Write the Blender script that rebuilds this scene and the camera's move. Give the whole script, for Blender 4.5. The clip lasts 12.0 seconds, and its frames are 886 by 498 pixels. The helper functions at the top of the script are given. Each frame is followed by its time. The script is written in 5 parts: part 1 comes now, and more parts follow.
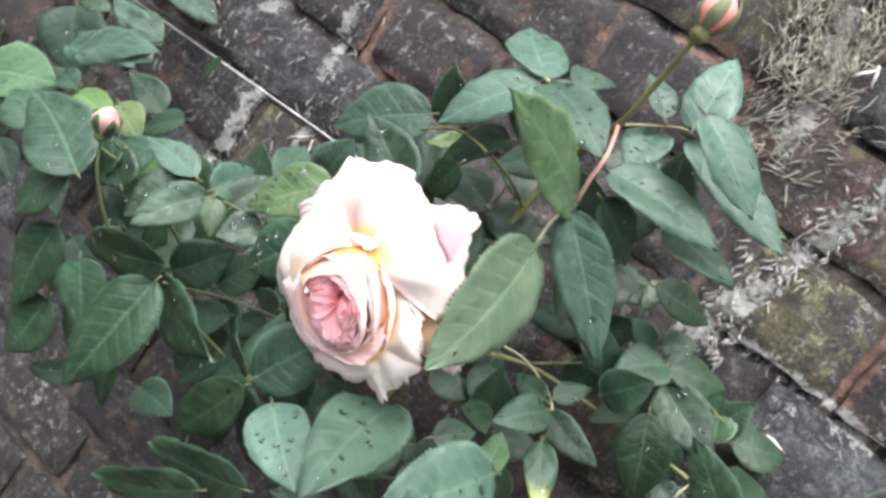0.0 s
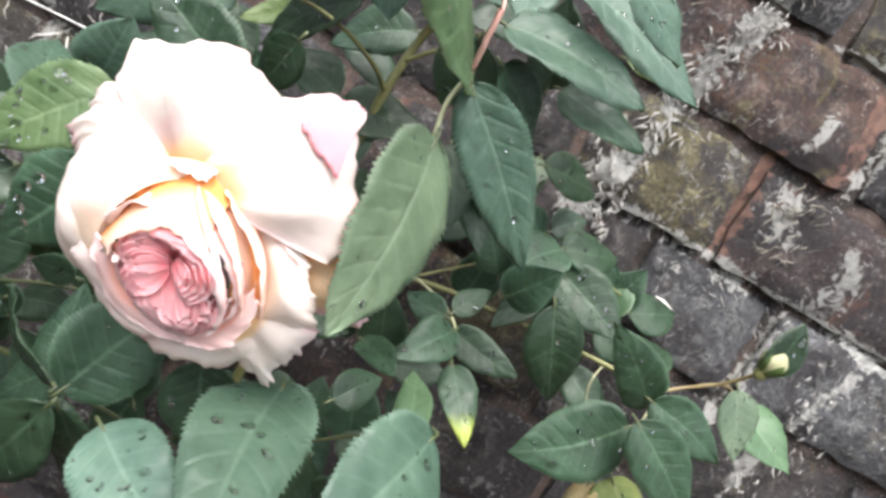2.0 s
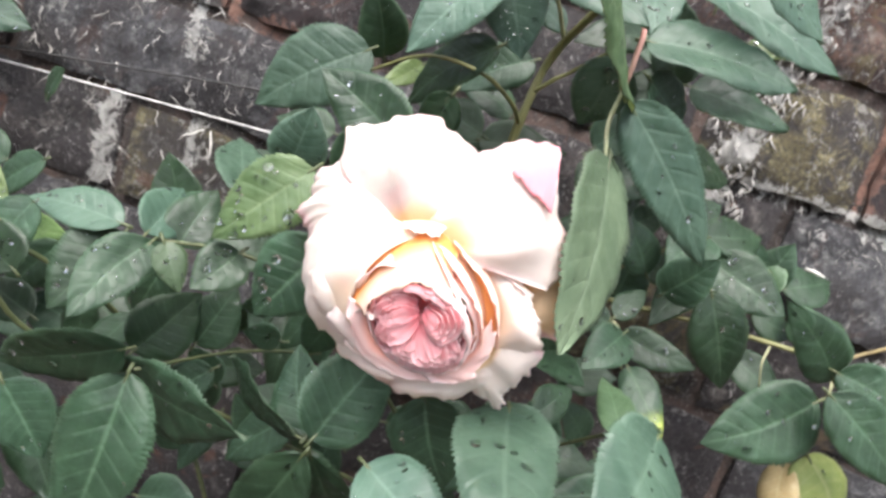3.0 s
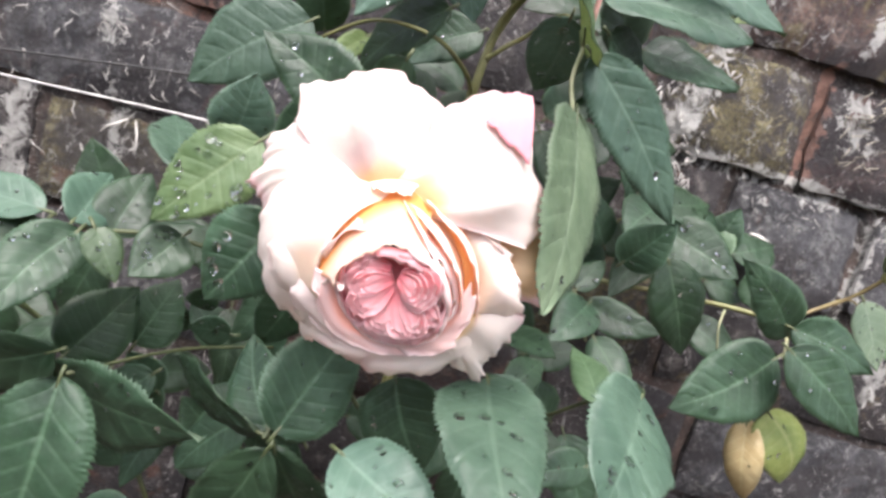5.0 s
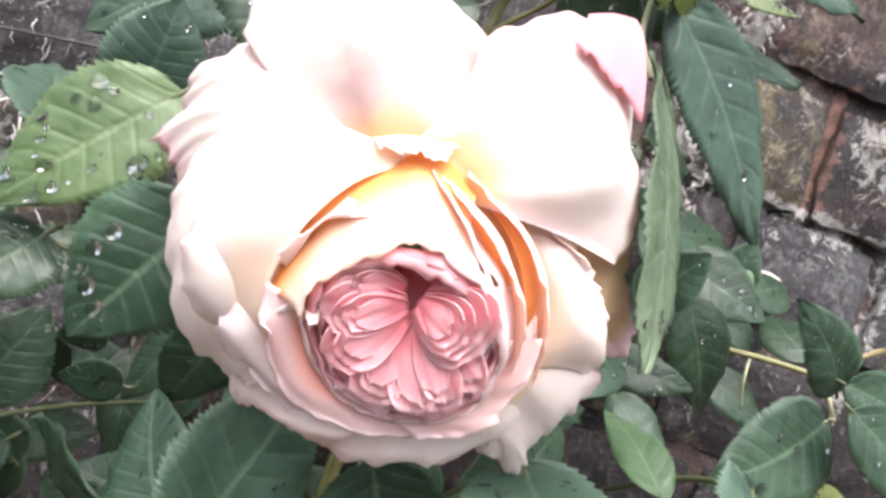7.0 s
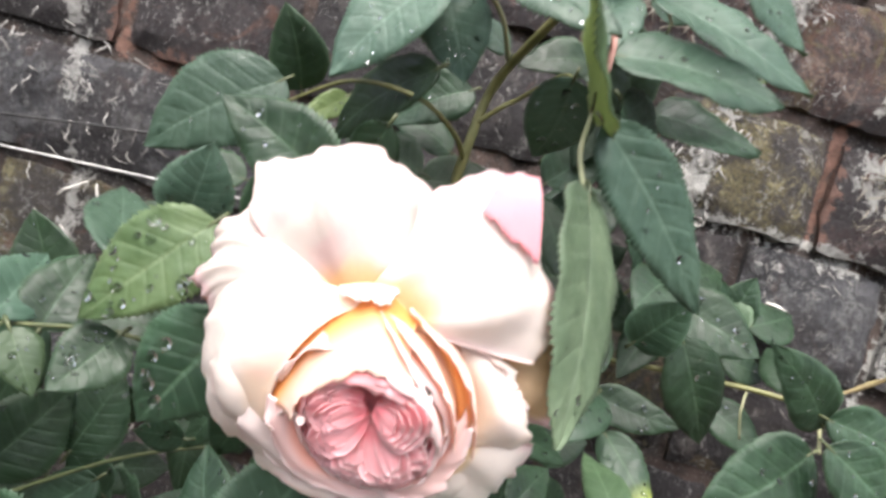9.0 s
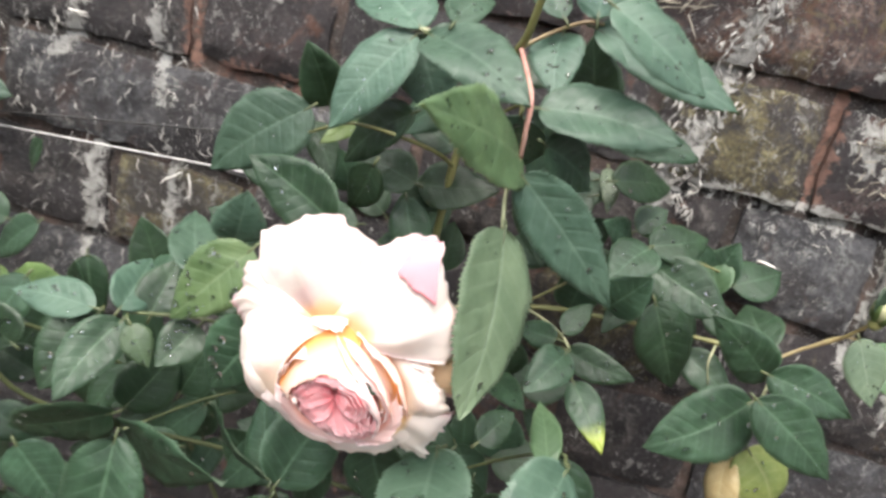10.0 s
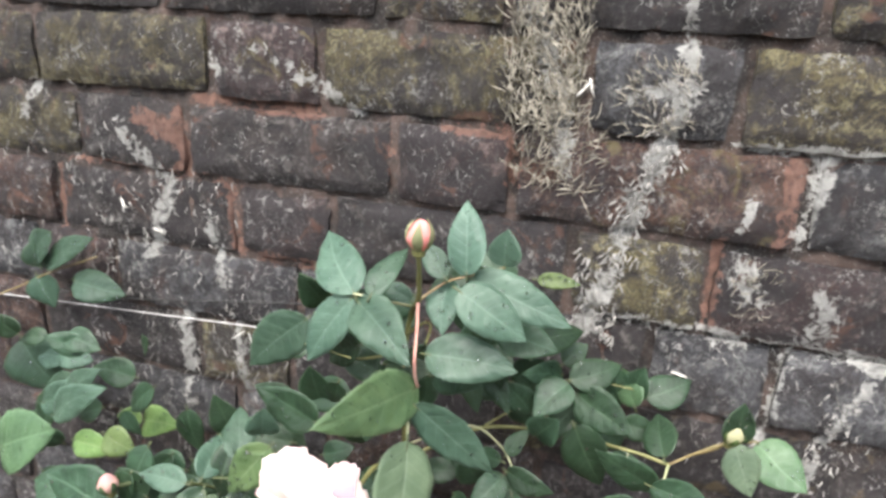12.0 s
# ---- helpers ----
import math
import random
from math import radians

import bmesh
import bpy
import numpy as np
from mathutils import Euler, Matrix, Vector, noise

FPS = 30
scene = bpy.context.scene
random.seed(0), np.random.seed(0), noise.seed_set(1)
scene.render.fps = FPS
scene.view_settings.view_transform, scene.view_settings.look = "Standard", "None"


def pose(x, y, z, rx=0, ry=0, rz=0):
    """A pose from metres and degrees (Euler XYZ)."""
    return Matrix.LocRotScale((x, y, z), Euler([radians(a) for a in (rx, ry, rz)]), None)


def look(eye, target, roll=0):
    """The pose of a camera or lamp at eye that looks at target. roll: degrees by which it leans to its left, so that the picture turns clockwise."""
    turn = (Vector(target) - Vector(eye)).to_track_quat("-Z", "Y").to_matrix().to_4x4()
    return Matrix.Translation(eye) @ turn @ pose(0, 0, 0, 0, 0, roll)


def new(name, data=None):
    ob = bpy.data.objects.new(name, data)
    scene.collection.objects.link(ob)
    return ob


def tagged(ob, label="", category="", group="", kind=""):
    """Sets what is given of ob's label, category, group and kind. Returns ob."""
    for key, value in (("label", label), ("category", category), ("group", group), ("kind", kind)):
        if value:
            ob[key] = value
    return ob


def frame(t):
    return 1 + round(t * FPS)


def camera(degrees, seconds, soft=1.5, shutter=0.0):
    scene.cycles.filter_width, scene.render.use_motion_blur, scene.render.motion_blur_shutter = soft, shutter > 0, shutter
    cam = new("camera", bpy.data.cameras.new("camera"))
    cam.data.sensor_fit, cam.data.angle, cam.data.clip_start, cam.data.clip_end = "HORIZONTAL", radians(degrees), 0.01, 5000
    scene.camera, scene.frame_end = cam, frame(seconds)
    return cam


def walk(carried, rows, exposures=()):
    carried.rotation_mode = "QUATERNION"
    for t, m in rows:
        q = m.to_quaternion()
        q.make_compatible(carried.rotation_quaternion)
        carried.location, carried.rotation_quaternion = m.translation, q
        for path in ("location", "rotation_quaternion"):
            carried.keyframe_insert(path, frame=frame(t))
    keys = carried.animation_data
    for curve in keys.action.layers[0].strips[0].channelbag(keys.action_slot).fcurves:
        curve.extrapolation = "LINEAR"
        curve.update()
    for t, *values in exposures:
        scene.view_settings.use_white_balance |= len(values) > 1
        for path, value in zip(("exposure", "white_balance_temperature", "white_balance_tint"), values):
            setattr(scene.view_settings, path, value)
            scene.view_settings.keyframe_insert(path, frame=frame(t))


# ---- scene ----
cam = camera(72.4, 12.0, soft=3.0, shutter=0.5)
PATH = [
    (0, (0.431, -0.453, 1.25), (-0.151, 1.431, 0.914), 37.2),
    (0.5, (0.421, -0.441, 1.247), (-0.141, 1.448, 0.908), 38.9),
    (1, (0.415, -0.429, 1.232), (-0.04, 1.494, 0.924), 37.5),
    (1.5, (0.409, -0.412, 1.234), (0.162, 1.552, 0.95), 32.9),
    (2, (0.396, -0.391, 1.231), (0.473, 1.584, 0.929), 30.3),
    (2.5, (0.379, -0.407, 1.218), (0.307, 1.572, 0.937), 26.5),
    (3, (0.359, -0.412, 1.221), (0.183, 1.548, 0.863), 18.9),
    (3.5, (0.368, -0.416, 1.213), (0.18, 1.539, 0.833), 17.2),
    (5.5, (0.344, -0.387, 1.198), (0.438, 1.6, 0.985), 17.9),
    (6, (0.338, -0.361, 1.185), (0.468, 1.63, 1.056), 19.9),
    (6.5, (0.336, -0.333, 1.184), (0.548, 1.652, 1.068), 18.9),
    (8.5, (0.336, -0.345, 1.192), (0.392, 1.654, 1.145), 18.5),
    (9, (0.348, -0.367, 1.216), (0.36, 1.628, 1.075), 16.4),
    (9.5, (0.362, -0.39, 1.257), (0.286, 1.575, 0.893), 14.5),
    (10, (0.389, -0.421, 1.279), (0.166, 1.497, 0.755), 13.6),
    (10.5, (0.412, -0.442, 1.335), (0.077, 1.43, 0.714), 10.7),
    (11, (0.436, -0.468, 1.38), (-0.017, 1.396, 0.813), 9.2),
    (11.5, (0.469, -0.487, 1.425), (-0.031, 1.37, 0.874), 6.2),
    (12, (0.486, -0.489, 1.455), (-0.053, 1.335, 0.837), 3.4),
]

walk(cam, [(t, look(eye, target, roll)) for t, eye, target, roll in PATH], exposures=[(0, 1.54, 6200, 9), (2.5, 1.54, 6450, 11), (5, 1.58, 6450, 16), (7, 1.60, 6450, 17), (8.5, 1.42, 6500, 14), (10, 1.42, 6650, 10), (12, 1.54, 6500, 10)])

# ------------------------------------------------------------ daylight: bright overcast sky
world = bpy.data.worlds.new("sky")
scene.world = world
world.use_nodes = True
wn = world.node_tree
for nd in list(wn.nodes):
    wn.nodes.remove(nd)
sky = wn.nodes.new("ShaderNodeTexSky")
sky.sky_type, sky.sun_disc = "NISHITA", False
sky.sun_elevation, sky.sun_rotation = radians(64), radians(185)
sky.air_density, sky.dust_density, sky.ozone_density = 1.0, 4.0, 1.0
wash = wn.nodes.new("ShaderNodeHueSaturation")
wash.inputs["Saturation"].default_value = 0.55
back = wn.nodes.new("ShaderNodeBackground")
back.inputs["Strength"].default_value = 0.165
wout = wn.nodes.new("ShaderNodeOutputWorld")
wn.links.new(sky.outputs[0], wash.inputs["Color"])
wn.links.new(wash.outputs[0], back.inputs["Color"])
wn.links.new(back.outputs[0], wout.inputs["Surface"])

sun_data = bpy.data.lights.new("sun", "SUN")
sun_data.energy, sun_data.angle, sun_data.color = 2.6, radians(60), (1.0, 0.985, 0.945)
sun = new("sun", sun_data)
sun.matrix_world = look((0.25, -1.15, 3.56), (0.35, 0.0, 1.2))


# ------------------------------------------------------------ material helpers
class Nodes:
    """A short way to write a node material."""

    def __init__(self, name):
        self.mat = bpy.data.materials.new(name)
        self.mat.use_nodes = True
        self.tree = self.mat.node_tree
        for nd in list(self.tree.nodes):
            self.tree.nodes.remove(nd)
        self.end = self.add("ShaderNodeOutputMaterial")
        self.bsdf = self.add("ShaderNodeBsdfPrincipled")
        self.link(self.bsdf.outputs[0], self.end.inputs["Surface"])

    def add(self, kind, operation=None, interpolation_type=None, data_type=None, blend_type=None, uv_map=None, attribute_name=None):
        nd = self.tree.nodes.new(kind)
        if operation is not None:
            nd.operation = operation
        if interpolation_type is not None:
            nd.interpolation_type = interpolation_type
        if data_type is not None:
            nd.data_type = data_type
        if blend_type is not None:
            nd.blend_type = blend_type
        if uv_map is not None:
            nd.uv_map = uv_map
        if attribute_name is not None:
            nd.attribute_name = attribute_name
        return nd

    def link(self, a, b):
        self.tree.links.new(a, b)

    def put(self, socket, value):
        if isinstance(value, (int, float)):
            socket.default_value = value
        elif isinstance(value, tuple):
            socket.default_value = (*value, 1.0) if len(value) == 3 and socket.type == "RGBA" else value
        else:
            self.link(value, socket)

    def math(self, op, a, b=0.0, c=0.0):
        nd = self.add("ShaderNodeMath", operation=op)
        for i, v in enumerate((a, b, c)):
            self.put(nd.inputs[i], v)
        return nd.outputs[0]

    def noise(self, vec, scale, detail=4.0, rough=0.55, warp=0.0):
        nd = self.add("ShaderNodeTexNoise")
        self.put(nd.inputs["Vector"], vec)
        nd.inputs["Scale"].default_value = scale
        nd.inputs["Detail"].default_value = detail
        nd.inputs["Roughness"].default_value = rough
        nd.inputs["Distortion"].default_value = warp
        return nd.outputs[0]

    def step(self, value, lo, hi, a=0.0, b=1.0):
        nd = self.add("ShaderNodeMapRange", interpolation_type="SMOOTHSTEP")
        self.put(nd.inputs[0], value)
        nd.inputs[1].default_value, nd.inputs[2].default_value = lo, hi
        nd.inputs[3].default_value, nd.inputs[4].default_value = a, b
        return nd.outputs[0]

    def mix(self, fac, a, b, how="MIX"):
        nd = self.add("ShaderNodeMix", data_type="RGBA", blend_type=how)
        self.put(nd.inputs[0], fac)
        self.put(nd.inputs[6], a)
        self.put(nd.inputs[7], b)
        return nd.outputs[2]

    def bump(self, height, strength, distance, normal=None):
        nd = self.add("ShaderNodeBump")
        nd.inputs["Strength"].default_value = strength
        nd.inputs["Distance"].default_value = distance
        self.link(height, nd.inputs["Height"])
        if normal is not None:
            self.link(normal, nd.inputs["Normal"])
        return nd.outputs[0]

    def world_pos(self):
        return self.add("ShaderNodeNewGeometry").outputs["Position"]

    def uv(self):
        sep = self.add("ShaderNodeSeparateXYZ")
        self.link(self.add("ShaderNodeUVMap", uv_map="leaf").outputs[0], sep.inputs[0])
        return sep.outputs[0], sep.outputs[1]

    def random(self):
        return self.add("ShaderNodeObjectInfo").outputs["Random"]

    def finish(self, color, rough, **more):
        self.put(self.bsdf.inputs["Base Color"], color)
        self.put(self.bsdf.inputs["Roughness"], rough)
        for key, value in more.items():
            self.put(self.bsdf.inputs[key.replace("_", " ")], value)
        return self.mat


# lichen streaks and orange repairs: lines on the wall (x, z to x, z) with their half width, in metres
LICHEN_LINES = [
    (0.520, 1.440, 0.511, 1.398, 0.010), (0.511, 1.398, 0.495, 1.345, 0.012), (0.495, 1.345, 0.484, 1.290, 0.010), (0.484, 1.290, 0.470, 1.238, 0.016),
    (0.580, 1.368, 0.577, 1.338, 0.007), (0.585, 1.312, 0.594, 1.285, 0.014), (0.688, 1.242, 0.676, 1.200, 0.008), (0.676, 1.200, 0.655, 1.120, 0.008),
    (0.640, 1.292, 0.644, 1.262, 0.013), (0.624, 1.240, 0.622, 1.150, 0.007), (-0.110, 1.404, -0.128, 1.362, 0.009), (0.000, 1.365, 0.050, 1.310, 0.013),
    (0.050, 1.310, 0.020, 1.235, 0.014), (0.090, 1.300, 0.112, 1.215, 0.010), (0.055, 1.170, 0.060, 1.070, 0.012), (0.122, 1.190, 0.132, 1.100, 0.010),
    (0.515, 1.500, 0.518, 1.450, 0.008), (0.480, 1.432, 0.530, 1.440, 0.010), (0.400, 1.500, 0.425, 1.440, 0.014), (0.425, 1.440, 0.440, 1.370, 0.012), (0.470, 1.252, 0.740, 1.250, 0.008),
    (0.560, 1.405, 0.740, 1.398, 0.006), (0.622, 1.395, 0.618, 1.330, 0.009), (0.160, 1.450, 0.260, 1.400, 0.008), (0.110, 1.445, 0.115, 1.425, 0.010),
]
ORANGE_LINES = [
    (0.088, 1.400, 0.226, 1.397, 0.008), (0.291, 1.332, 0.291, 1.392, 0.006), (0.126, 1.256, 0.118, 1.322, 0.006), (0.335, 1.397, 0.388, 1.396, 0.008),
    (0.398, 1.350, 0.396, 1.395, 0.008), (0.073, 1.328, 0.066, 1.394, 0.007), (0.022, 1.380, 0.066, 1.362, 0.014), (-0.070, 1.326, 0.130, 1.323, 0.006),
    (-0.098, 1.250, -0.090, 1.320, 0.008), (0.125, 1.251, 0.225, 1.250, 0.007), (0.606, 1.330, 0.604, 1.392, 0.010), (0.562, 1.330, 0.565, 1.255, 0.005),
]


def near_lines(x, z, lines):
    """Rises to one on the given lines of the wall."""
    best = 0.0
    for x0, z0, x1, z1, half in lines:
        dx, dz = x1 - x0, z1 - z0
        k = min(1.0, max(0.0, ((x - x0) * dx + (z - z0) * dz) / (dx * dx + dz * dz)))
        best = max(best, 1.0 - 0.6 * math.hypot(x - x0 - k * dx, z - z0 - k * dz) / half)
    return best


def settle(me, x, z):
    """Stores on a wall mesh, whose origin lies at x, z, where lichen and orange mortar have settled."""
    for name, lines in (("lichen", LICHEN_LINES), ("orange", ORANGE_LINES)):
        layer = me.attributes.new(name, "FLOAT", "POINT")
        layer.data.foreach_set("value", [near_lines(v.co.x + x, v.co.z + z, lines) for v in me.vertices])


def grown(m, p, col):
    """Lays lichen and orange mortar over a colour; returns the colour and the crust."""
    ragged = m.noise(p, 95, 9, 0.78, 0.8)
    coarse = m.noise(p, 34, 6, 0.7, 0.5)
    fields = [m.add("ShaderNodeAttribute", attribute_name=name).outputs["Fac"] for name in ("lichen", "orange")]
    base = m.math("MULTIPLY_ADD", coarse, 0.35, m.math("MULTIPLY", ragged, 0.65))
    lichen = m.step(m.math("MULTIPLY_ADD", fields[0], 0.285, base), 0.675, 0.70)
    orange = m.step(m.math("MULTIPLY_ADD", fields[1], 0.40, base), 0.72, 0.77)
    grain = m.step(ragged, 0.35, 0.65)
    col = m.mix(m.math("MULTIPLY", orange, 0.85), col, m.mix(grain, (0.13, 0.068, 0.050), (0.27, 0.145, 0.108)))
    col = m.mix(m.math("MULTIPLY", lichen, 0.88), col, m.mix(grain, (0.20, 0.195, 0.18), (0.54, 0.53, 0.50)))
    return col, m.math("ADD", lichen, m.math("MULTIPLY", orange, 0.5))


def brick_material(name, tone_a, tone_b, tone_c, stain=0.7):
    m = Nodes(name)
    p = m.world_pos()
    rnd = m.random()
    shift = m.add("ShaderNodeVectorMath", operation="ADD")
    m.link(p, shift.inputs[0])
    m.link(m.math("MULTIPLY", rnd, 7.0), shift.inputs[1])
    v = shift.outputs[0]
    big = m.noise(v, 19, 8, 0.72, 0.9)
    mid = m.noise(v, 70, 8, 0.76, 0.6)
    fine = m.noise(v, 420, 5, 0.65)
    col = m.mix(m.step(big, 0.45, 0.55), tone_a, tone_b)
    col = m.mix(m.step(mid, 0.50, 0.60, 0.0, 0.85), col, tone_c)
    # pitted hollows with shade darkened into their colour, and ragged sooty patches
    col = m.mix(m.step(fine, 0.34, 0.58, 0.75, 0.0), col, (0.016, 0.013, 0.013))
    col = m.mix(m.step(m.noise(p, 14, 8, 0.75, 0.8), 0.45, 0.56, 0.0, 0.85), col, (0.030, 0.025, 0.027))
    # crusty pale lichen in ragged clumps and weather streaks
    clump = m.step(m.noise(p, 11, 4, 0.6), 0.50, 0.62)
    lich = m.math("MULTIPLY", m.step(m.noise(p, 110, 9, 0.8, 0.15), 0.54, 0.59), clump)
    squash = m.add("ShaderNodeMapping")
    squash.inputs["Scale"].default_value = (1.0, 1.0, 0.3)
    squash.inputs["Rotation"].default_value = (0.0, 0.2, 0.0)
    m.link(p, squash.inputs["Vector"])
    streak = m.math("MULTIPLY", m.step(m.noise(squash.outputs[0], 230, 6, 0.7), 0.60, 0.66), m.step(m.noise(p, 8, 3, 0.5), 0.46, 0.60))
    pale = m.math("MAXIMUM", lich, streak)
    col = m.mix(m.math("MULTIPLY", pale, 0.8), col, (0.34, 0.33, 0.31))
    # ragged pale flakes and rusty or mossy stains
    rust = m.step(m.noise(v, 27, 7, 0.7, 0.7), 0.57, 0.66, 0.0, stain)
    col = m.mix(rust, col, m.mix(m.step(rnd, 0.45, 0.55), (0.150, 0.070, 0.046), (0.135, 0.112, 0.050)))
    flake = m.math("MULTIPLY", m.step(m.noise(p, 150, 7, 0.72, 1.2), 0.585, 0.625), m.step(m.noise(p, 21, 4, 0.6), 0.44, 0.58, 0.0, 0.85))
    col = m.mix(flake, col, (0.37, 0.36, 0.34))
    specks = m.math("MULTIPLY", m.step(m.noise(p, 420, 5, 0.7), 0.61, 0.68, 0.0, 0.6), m.step(m.noise(p, 17, 5, 0.65), 0.46, 0.60, 0.06, 1.0))
    col = m.mix(specks, col, (0.42, 0.40, 0.38))
    col, crust = grown(m, p, col)
    pale = m.math("MAXIMUM", pale, crust)
    val = m.add("ShaderNodeHueSaturation")
    m.link(m.math("MULTIPLY_ADD", rnd, 0.3, 0.85), val.inputs["Value"])
    m.link(col, val.inputs["Color"])
    n = m.bump(mid, 0.9, 0.010)
    n = m.bump(fine, 0.9, 0.003, n)
    n = m.bump(pale, 0.7, 0.002, n)
    return m.finish(val.outputs[0], m.step(fine, 0.3, 0.7, 0.72, 0.95), Normal=n)


BRICK_DARK = brick_material("brick_dark", (0.023, 0.020, 0.021), (0.054, 0.043, 0.041), (0.149, 0.133, 0.123))
BRICK_GREY = brick_material("brick_grey", (0.036, 0.036, 0.041), (0.100, 0.100, 0.107), (0.205, 0.204, 0.203), 0.2)
BRICK_RED = brick_material("brick_red", (0.048, 0.025, 0.022), (0.105, 0.054, 0.038), (0.197, 0.139, 0.112))
BRICK_PURPLE = brick_material("brick_purple", (0.044, 0.025, 0.025), (0.055, 0.037, 0.037), (0.204, 0.153, 0.141))
BRICK_OLIVE = brick_material("brick_olive", (0.039, 0.031, 0.025), (0.121, 0.101, 0.049), (0.268, 0.237, 0.133))


def mortar_material(name, tone_a, tone_b):
    m = Nodes(name)
    p = m.world_pos()
    a, b, c = m.noise(p, 30, 5, 0.6), m.noise(p, 170, 6, 0.7), m.noise(p, 700, 3, 0.6)
    col = m.mix(m.step(a, 0.35, 0.65), tone_a, tone_b)
    col = m.mix(m.step(b, 0.45, 0.7, 0.0, 0.7), col, (0.045, 0.04, 0.04))
    col = m.mix(m.step(c, 0.58, 0.68, 0.0, 0.6), col, (0.36, 0.34, 0.32))
    col, crust = grown(m, p, col)
    n = m.bump(crust, 0.6, 0.002)
    n = m.bump(b, 0.9, 0.006, n)
    n = m.bump(c, 0.6, 0.0015, n)
    return m.finish(col, 0.92, Normal=n)


MORTAR = mortar_material("mortar", (0.018, 0.015, 0.013), (0.115, 0.078, 0.064))


def fibre_material(name, tone_a, tone_b):
    m = Nodes(name)
    col = m.mix(m.step(m.noise(m.world_pos(), 120, 4, 0.6), 0.35, 0.65), tone_a, tone_b)
    return m.finish(col, 0.9)


FIBRE_PALE = fibre_material("bleached_root", (0.13, 0.122, 0.113), (0.36, 0.345, 0.32))
SHRED = fibre_material("bark_shred", (0.50, 0.48, 0.44), (0.68, 0.66, 0.61))
FIBRE = fibre_material("dry_root", (0.10, 0.088, 0.068), (0.40, 0.365, 0.295))


def leaf_material(name, dark, light, vein, under=False, tip=None, through_by=0.26, glow=(0.22, 0.32, 0.06)):
    m = Nodes(name)
    u, v = m.uv()
    p = m.world_pos()
    av = m.math("ABSOLUTE", v)
    rnd = m.random()
    # side veins sweep forward from the midrib
    phase = m.math("MULTIPLY", m.math("SUBTRACT", u, m.math("MULTIPLY", av, 0.17)), 52.0)
    side = m.math("POWER", m.math("MULTIPLY_ADD", m.math("SINE", phase), 0.5, 0.5), 9.0)
    side = m.math("MULTIPLY", side, m.step(av, 0.55, 1.0, 1.0, 0.25))
    mid = m.step(av, 0.02, 0.075, 1.0, 0.0)
    a, b = m.noise(p, 45, 4, 0.6), m.noise(p, 330, 5, 0.65)
    col = m.mix(m.step(a, 0.35, 0.68), dark, light)
    col = m.mix(m.step(b, 0.4, 0.7, 0.0, 0.35), col, dark)
    col = m.mix(m.math("MULTIPLY", side, 0.16), col, vein)
    col = m.mix(m.math("MULTIPLY", mid, 0.45), col, vein)
    col = m.mix(m.step(av, 0.86, 0.97, 0.0, 0.35), col, vein)
    if tip:
        col = m.mix(m.step(m.math("MULTIPLY_ADD", a, 0.3, u), 0.72, 1.0), col, tip)
    val = m.add("ShaderNodeHueSaturation")
    val.inputs["Saturation"].default_value = 0.93
    m.link(m.math("MULTIPLY_ADD", rnd, 0.6, 0.68), val.inputs["Value"])
    m.link(m.math("MULTIPLY_ADD", rnd, 0.03, 0.487), val.inputs["Hue"])
    m.link(col, val.inputs["Color"])
    n = m.bump(m.math("ADD", side, m.math("MULTIPLY", mid, 2.2)), 0.16, 0.0012)
    n = m.bump(b, 0.22, 0.0007, n)
    n = m.bump(m.noise(p, 120, 2, 0.5), 0.35, 0.003, n)
    mat = m.finish(val.outputs[0], 0.62 if under else m.step(m.math("ADD", m.math("MULTIPLY", b, 0.5), m.math("MULTIPLY", m.noise(p, 150, 4, 0.6), 0.5)), 0.38, 0.62, 0.32, 0.62), Normal=n)
    m.bsdf.inputs["Specular IOR Level"].default_value = 0.3 if under else 0.38
    trans = m.add("ShaderNodeBsdfTranslucent")
    m.link(m.mix(0.6, val.outputs[0], glow), trans.inputs["Color"])
    blend = m.add("ShaderNodeMixShader")
    blend.inputs[0].default_value = through_by
    m.link(m.bsdf.outputs[0], blend.inputs[1])
    m.link(trans.outputs[0], blend.inputs[2])
    m.link(blend.outputs[0], m.end.inputs["Surface"])
    return mat


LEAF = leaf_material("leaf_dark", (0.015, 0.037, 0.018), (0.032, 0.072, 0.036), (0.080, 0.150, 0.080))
# grey-green lightened so that wet sky sheen is part of the colour
LEAF_GREY_SHEEN = leaf_material("leaf_grey_sheen", (0.044, 0.092, 0.061), (0.075, 0.138, 0.093), (0.128, 0.208, 0.145))
# the grey leaf darkened: shade on the far-left leaves sits in the colour
LEAF_SHADED = leaf_material("leaf_shaded", (0.028, 0.060, 0.038), (0.048, 0.096, 0.060), (0.090, 0.160, 0.100))
LEAF_MID = leaf_material("leaf_mid", (0.048, 0.092, 0.042), (0.074, 0.131, 0.060), (0.128, 0.205, 0.105))
LEAF_FRONT = leaf_material("leaf_front", (0.076, 0.110, 0.060), (0.116, 0.155, 0.088), (0.165, 0.210, 0.135))
LEAF_LIME = leaf_material("leaf_lime", (0.066, 0.112, 0.040), (0.104, 0.154, 0.058), (0.160, 0.215, 0.105))
LEAF_TIPPED = leaf_material("leaf_tipped", (0.020, 0.046, 0.024), (0.042, 0.085, 0.047), (0.09, 0.16, 0.08), tip=(0.30, 0.36, 0.05))
LEAF_YOUNG = leaf_material("leaf_young", (0.078, 0.135, 0.033), (0.123, 0.189, 0.051), (0.197, 0.254, 0.107))
